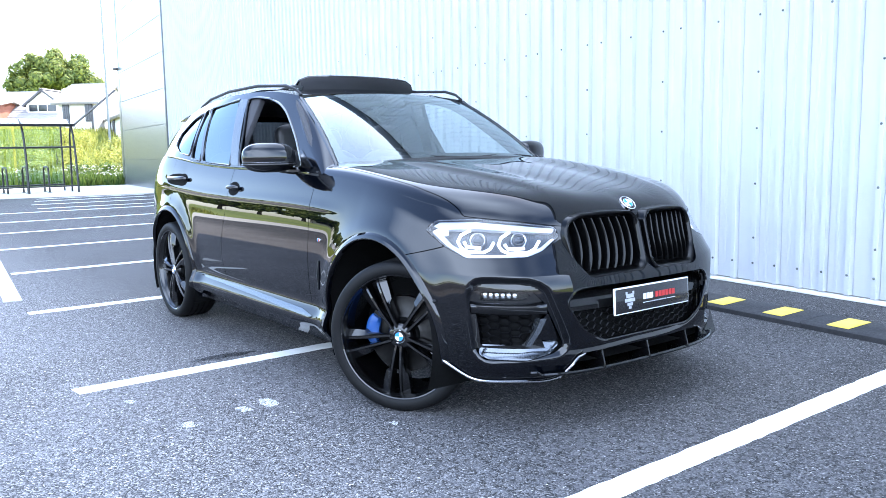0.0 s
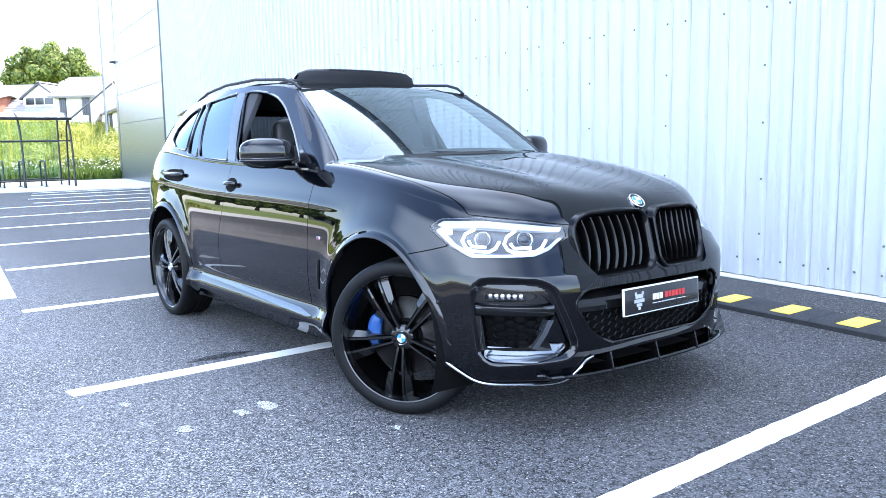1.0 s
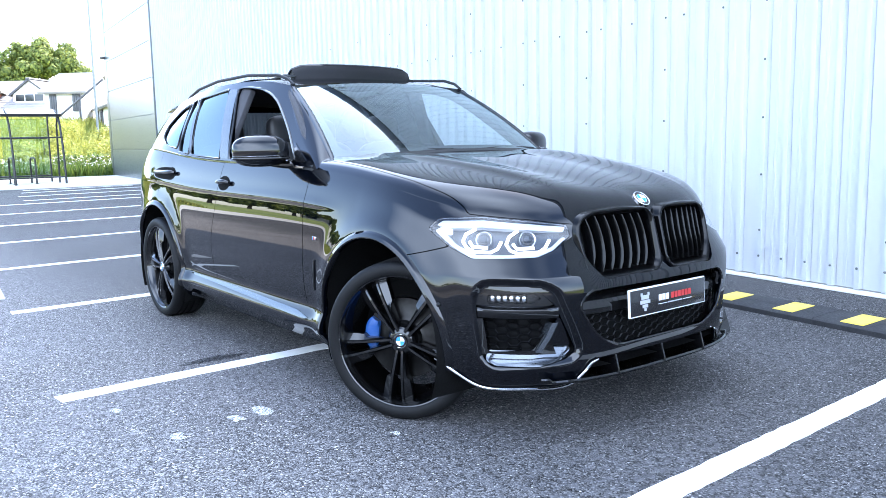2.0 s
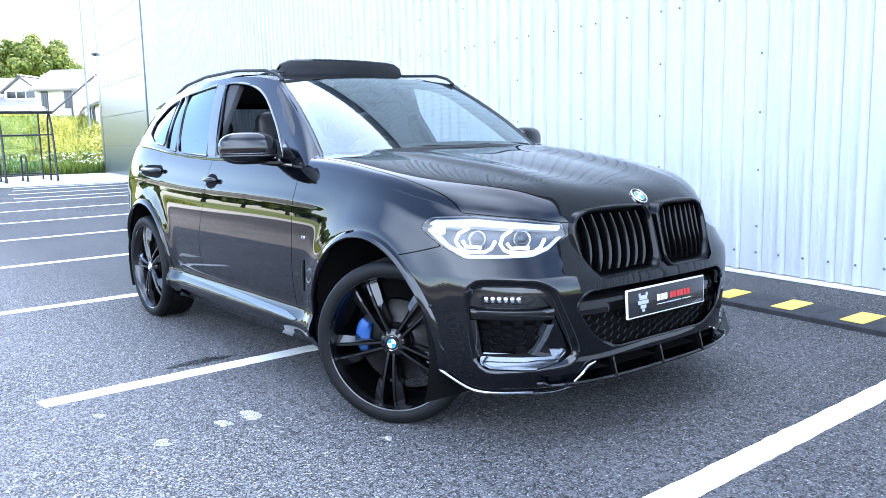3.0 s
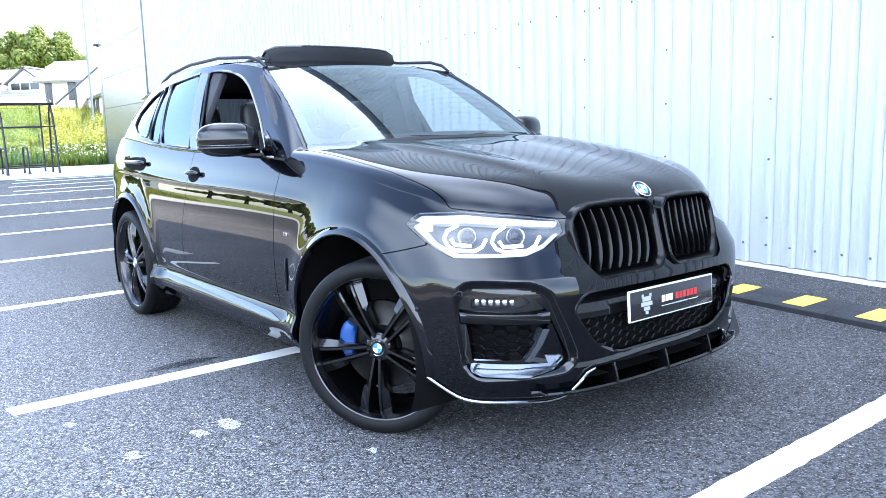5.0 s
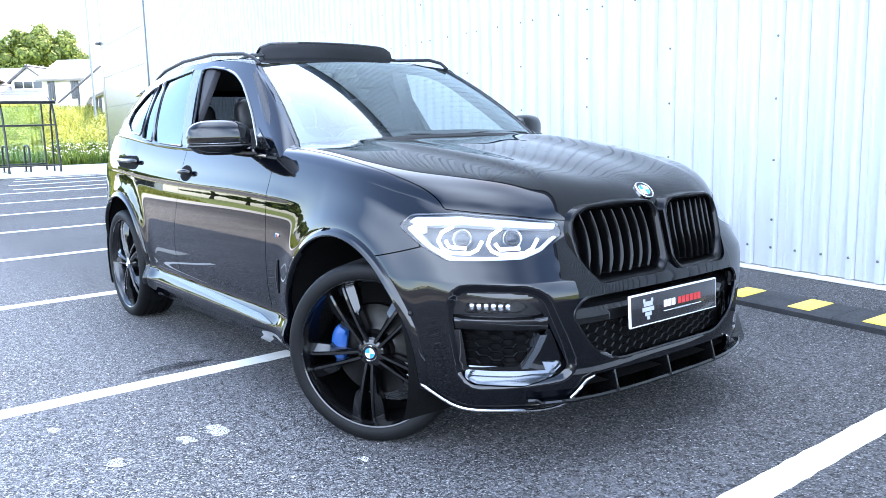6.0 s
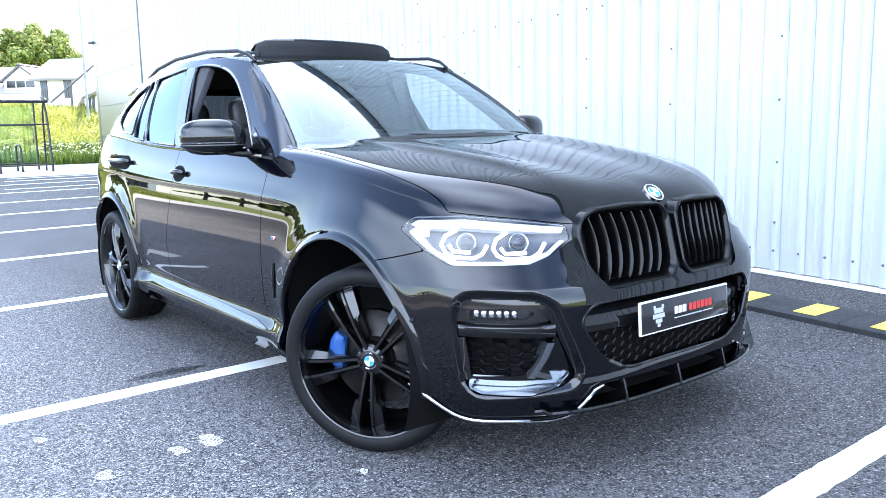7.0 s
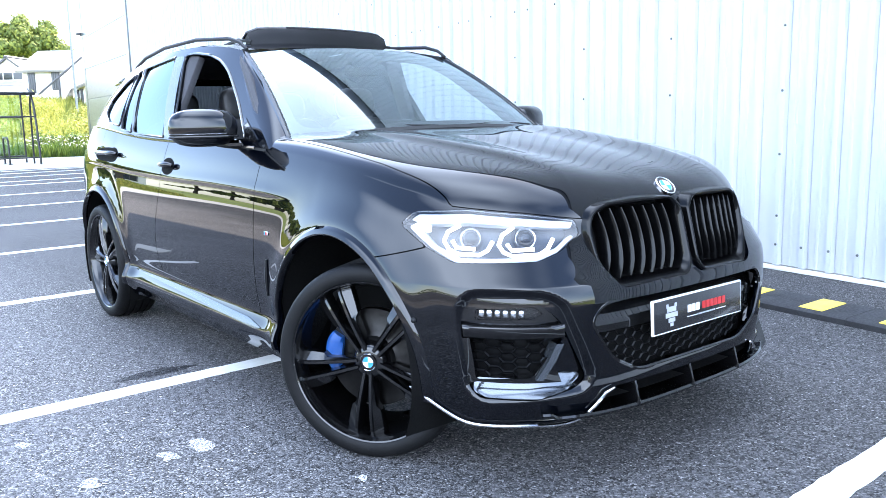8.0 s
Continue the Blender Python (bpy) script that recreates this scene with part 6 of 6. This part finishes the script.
def tree(x, y, z, trunk, rx, rz, seed, leaves=5200, size=0.32, label="broad leafy tree in full summer crown"):
    rng = random.Random(seed)
    t = thing("tree", label, "tree", pose(x, y, z), "trees round the car park")
    part("trunk", tube([(0, 0, 0), (0.1, 0.05, trunk * 0.5), (0.05, -0.1, trunk), (0.0, 0.0, trunk + rz)], [0.35, 0.28, 0.22, 0.06], 8), BARK, t)
    clumps = []
    for i in range(110):
        a, b = rng.uniform(0, 2 * math.pi), math.asin(rng.uniform(-0.55, 1))
        f = rng.uniform(0.72, 0.98)
        clumps.append((Vector((rx * f * math.cos(a) * math.cos(b), rx * f * math.sin(a) * math.cos(b), trunk + rz * 0.55 + rz * f * math.sin(b))), rng.uniform(0.14, 0.24) * rx))
    for i in range(6):
        c = clumps[i * 17][0]
        part("limb", tube([(0, 0, trunk * 0.8), c * 0.5 + Vector((0, 0, trunk * 0.35)), c], [0.16, 0.1, 0.03], 6), BARK, t)
    verts, faces = [], []
    for i in range(leaves):
        c, r = clumps[i % len(clumps)]
        d = Vector((rng.gauss(0, 1), rng.gauss(0, 1), rng.gauss(0, 1))).normalized()
        p = c + d * r * rng.uniform(0.6, 1.1)
        u = d.orthogonal().normalized()
        u.rotate(Matrix.Rotation(rng.uniform(0, 6.28), 3, d))
        d2 = (d + Vector((rng.uniform(-0.6, 0.6), rng.uniform(-0.6, 0.6), rng.uniform(-0.2, 0.6)))).normalized()
        v = d2.cross(u).normalized()
        s = size * rng.uniform(0.5, 1.2)
        k = len(verts)
        verts += [p - u * s, p - v * s * 0.6, p + u * s, p + v * s * 0.6]
        faces.append((k, k + 1, k + 2, k + 3))
    me = bpy.data.meshes.new("crown")
    me.from_pydata(verts, [], faces)
    me.materials.append(LEAF)
    ob = new("crown", me)
    ob.parent = t
    return t


def bush(x, y, r, h, mat, seed, label):
    rng = random.Random(seed)
    b = thing("bush", label, "bush", pose(x, y, float(bank_z(x, y)) - 0.05), "bushes on the bank")
    part("stem", tube([(0, 0, 0), (0.03, 0.02, h * 0.5), (0, 0, h * 0.8)], [0.05, 0.03, 0.01], 6), BARK, b)
    verts, faces = [], []
    knots = [(Vector((rng.gauss(0, 0.42) * r, rng.gauss(0, 0.42) * r, h * rng.uniform(0.15, 0.85))), r * rng.uniform(0.22, 0.42)) for _ in range(16)]
    for i in range(2600):
        c, k = knots[i % 16]
        n = Vector((rng.gauss(0, 1), rng.gauss(0, 1), rng.gauss(0, 1))).normalized()
        p = c + n * k * rng.uniform(0.5, 1.1)
        p.z = max(p.z, 0.02)
        u = n.orthogonal().normalized()
        u.rotate(Matrix.Rotation(rng.uniform(0, 6.28), 3, n))
        v = (n + Vector((rng.uniform(-0.6, 0.6), rng.uniform(-0.6, 0.6), 0.3))).cross(u).normalized()
        s = rng.uniform(0.03, 0.075)
        q = len(verts)
        verts += [p - u * s, p - v * s * 0.6, p + u * s, p + v * s * 0.6]
        faces.append((q, q + 1, q + 2, q + 3))
    me = bpy.data.meshes.new("leaves")
    me.from_pydata(verts, [], faces)
    me.materials.append(mat)
    new("leaves", me).parent = b
    return b


for i, (dx, dy, r, h) in enumerate(((0, 6.2, 1.2, 0.8), (-2.5, 8.0, 1.5, 1.2), (-1.5, 4.3, 1.1, 0.7), (-4.5, 6.0, 1.7, 1.2), (-5.5, 9.6, 1.8, 1.5), (-7.5, 3.5, 1.6, 1.0), (-9.0, 7.4, 1.9, 1.4), (-3.0, 1.6, 1.0, 0.6))):
    bush(-33.2 + dx, dy, r, h, STRAW if i else GREENGRASS, 70 + i, "sunlit yellow-green bush on the bank" if i else "green leafy bush on the bank")

# ---- houses ----
ROOFTILE = worn("grey_roof_tile", (0.22, 0.21, 0.21), (0.33, 0.31, 0.30), 0.8, (0.7, 0.9), 0.4, fine=6)
RENDER_W = worn("white_render", (0.62, 0.6, 0.56), (0.74, 0.72, 0.68), 0.6, (0.85, 0.95), 0.2, fine=12)
BRICK = worn("red_brick", (0.26, 0.09, 0.055), (0.36, 0.14, 0.09), 2.0, (0.85, 0.95), 0.4, fine=14)
WINGLASS = material("house_glass", (0.02, 0.025, 0.03), 0.05)
FRAMEGREY = worn("dark_frame", (0.05, 0.05, 0.055), (0.09, 0.09, 0.095), 2, (0.5, 0.7), 0.05)


def window_set(parent, x, z, w, h, y, n=2, m=None):
    win = part("window", box((w + 0.16, 0.12, h + 0.16), (m or Matrix()) @ pose(x, y, z), 0.01), RENDER_W if n == 3 else FRAMEGREY, parent)
    for k in range(n):
        part("pane", box((w / n - 0.08, 0.04, h - 0.06), (m or Matrix()) @ pose(x - w / 2 + w / n * (k + 0.5), y - 0.06, z)), WINGLASS, win, smooth=0)


def house(m, L, D, eave, ridge, wall, label, dormer=(), windows=(), chimney=()):
    """A house along x with its front at y = 0, looking to -y."""
    h = thing("house", label, "house", m, "houses beyond the meadow")
    gable = [(-0, 0), (D, 0), (D, eave), (D / 2, ridge), (0, eave)]
    bm = bmesh.new()
    a = [bm.verts.new((-L / 2, y, z)) for y, z in gable]
    b = [bm.verts.new((L / 2, y, z)) for y, z in gable]
    bm.faces.new(a)
    bm.faces.new(b[::-1])
    for i in range(5):
        bm.faces.new((a[i], a[i - 1], b[i - 1], b[i]))
    part("wall", bm, wall, h, smooth=0)
    slope = math.atan2(ridge - eave, D / 2)
    run = math.hypot(ridge - eave, D / 2) + 0.45
    for s in (-1, 1):
        c = Vector((0, D / 2 + s * (D / 4 + 0.12), (eave + ridge) / 2 - 0.02))
        roof_ob = part("roof", box((L + 0.6, run, 0.16), Matrix.Translation(c + Vector((0, 0, 0.1))) @ pose(0, 0, 0, -s * math.degrees(slope), 0, 0)), ROOFTILE, h, smooth=0)
        if s < 0:
            bm = bmesh.new()
            for k in range(14):
                box((L + 0.6, 0.03, 0.03), Matrix.Translation(c + Vector((0, 0, 0.1))) @ pose(0, 0, 0, math.degrees(slope), 0, 0) @ pose(0, -run / 2 + run * (k + 0.5) / 14, 0.085), 0, bm)
            part("tile_course", bm, ROOFTILE, roof_ob, smooth=0)["kind"] = "stuff"
    for x, z0, w, hh in dormer:
        y0 = D / 2 * (z0 - eave) / (ridge - eave) - 0.1
        d = part("dormer", prism([(x - w / 2, z0), (x + w / 2, z0), (x + w / 2, z0 + hh * 0.45), (x, z0 + hh), (x - w / 2, z0 + hh * 0.45)], 2.4, pose(0, y0 + 1.2, 0)), RENDER_W, h, smooth=0)
        for s in (-1, 1):
            L2 = math.hypot(w / 2, hh * 0.55) + 0.4
            part("verge", box((L2, 2.7, 0.12), pose(x + s * w / 4 * 1.06, y0 + 1.15, z0 + hh * 0.70, 0, s * math.degrees(math.atan2(hh * 0.55, w / 2)), 0)), FRAMEGREY, d, smooth=0)
        window_set(h, x, z0 + hh * 0.27, w * 0.82, hh * 0.3, y0 - 0.03, 3)
    for x, z, w, hh in windows:
        window_set(h, x, z, w, hh, -0.03, 2)
    for x, w, hh in chimney:
        part("chimney", box((w, 0.7, hh), pose(x, D / 2, ridge + hh / 2 - 0.3)), BRICK, h, smooth=0)
    part("downpipe", tube([(L / 2 - 0.3, -0.08, 0), (L / 2 - 0.3, -0.08, eave)], 0.06, 6), FRAMEGREY, h)
    part("gutter", tube([(-L / 2, -0.25, eave - 0.02), (L / 2, -0.25, eave - 0.02)], 0.07, 6), FRAMEGREY, h)
    return h


FACE = 52.6                                    # the house fronts look back at the car park
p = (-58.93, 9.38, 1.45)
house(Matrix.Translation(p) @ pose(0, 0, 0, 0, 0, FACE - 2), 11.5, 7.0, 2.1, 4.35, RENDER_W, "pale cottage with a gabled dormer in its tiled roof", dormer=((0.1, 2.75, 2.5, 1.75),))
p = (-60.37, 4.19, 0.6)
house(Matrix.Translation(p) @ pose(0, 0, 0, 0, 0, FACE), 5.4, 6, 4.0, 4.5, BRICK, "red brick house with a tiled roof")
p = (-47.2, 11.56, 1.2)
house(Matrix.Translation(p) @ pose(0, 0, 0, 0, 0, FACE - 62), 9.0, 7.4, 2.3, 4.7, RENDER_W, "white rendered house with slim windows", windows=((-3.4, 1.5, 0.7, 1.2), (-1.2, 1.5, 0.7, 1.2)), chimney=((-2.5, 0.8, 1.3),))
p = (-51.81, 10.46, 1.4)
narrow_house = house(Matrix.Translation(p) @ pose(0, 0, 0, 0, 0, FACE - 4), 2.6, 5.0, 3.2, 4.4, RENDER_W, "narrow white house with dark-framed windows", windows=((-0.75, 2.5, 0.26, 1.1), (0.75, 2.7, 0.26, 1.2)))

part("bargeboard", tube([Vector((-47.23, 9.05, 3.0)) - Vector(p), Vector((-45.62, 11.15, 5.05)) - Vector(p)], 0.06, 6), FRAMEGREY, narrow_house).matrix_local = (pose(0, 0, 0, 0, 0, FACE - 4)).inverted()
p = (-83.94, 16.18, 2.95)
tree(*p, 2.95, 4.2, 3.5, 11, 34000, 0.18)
for i, (x, y, r) in enumerate(((-86, -36, 3.6), (-82, -39, 3.0), (-79, -43.5, 3.3), (-74, -47.5, 2.6), (-104, -84, 5.0), (-48, -118, 4.6), (-50, -16.5, 2.6))):
    tree(x, y, float(bank_z(x, y)) - 0.05 if y > -60 else -0.05, 2.0, r, r * 0.8, 30 + i, 2400, 0.4)
house(pose(-80, -50, float(bank_z(-80, -50)) - 0.1, 0, 0, 124), 9, 7, 2.6, 4.8, RENDER_W, "white rendered cottage beyond the field", windows=((-3, 1.4, 1.2, 1.1), (0, 1.4, 1.2, 1.1), (3, 1.4, 1.2, 1.1)))
house(pose(-88, -26, float(bank_z(-88, -26)) - 0.1, 0, 0, 108), 10, 7, 2.7, 5.0, RENDER_W, "pale rendered house beyond the field", windows=((-3.5, 1.4, 1.3, 1.1), (0, 1.4, 1.3, 1.1), (3.5, 1.4, 1.3, 1.1)))

# far line of woods that closes the horizon, added out of view to darken its reflection in the bumper
rng = random.Random(5)
verts, faces = [], []
for i in range(5200):
    a = radians(rng.uniform(-125, 35))
    r = 290 + rng.uniform(-12, 12)
    top = 7.0 + 3.5 * noise.noise((a * 9, 0, 1)) + 2.0 * noise.noise((a * 31, 0, 4))
    c = Vector((r * math.cos(a), r * math.sin(a), top * rng.random() ** 0.7))
    u = Vector((rng.gauss(0, 1), rng.gauss(0, 1), rng.gauss(0, 1))).normalized()
    v = u.orthogonal().normalized()
    s, k = rng.uniform(0.7, 1.8), len(verts)
    verts += [c - u * s, c - v * s * 0.7, c + u * s, c + v * s * 0.7]
    faces.append((k, k + 1, k + 2, k + 3))
me = bpy.data.meshes.new("far_woods")
me.from_pydata(verts, [], faces)
me.materials.append(LEAF)
tagged(new("far_woods", me), "added distant line of green trees, out of view, dimming the reflected horizon", "woods", kind="stuff")

# wall lamp on the end block and a far mast
lampw = thing("wall_lamp", "small dark bulkhead lamp on the grey panels", "wall lamp", YARD @ pose(-30.45, -0.05, 4.72))
part("bracket", box((0.1, 0.12, 0.12), pose(0, 0, 0), 0.01), FRAMEGREY, lampw)
part("hood", blob((0.34, 0.2, 0.12), 0.6, pose(-0.05, -0.10, 0.02)), FRAMEGREY, lampw)
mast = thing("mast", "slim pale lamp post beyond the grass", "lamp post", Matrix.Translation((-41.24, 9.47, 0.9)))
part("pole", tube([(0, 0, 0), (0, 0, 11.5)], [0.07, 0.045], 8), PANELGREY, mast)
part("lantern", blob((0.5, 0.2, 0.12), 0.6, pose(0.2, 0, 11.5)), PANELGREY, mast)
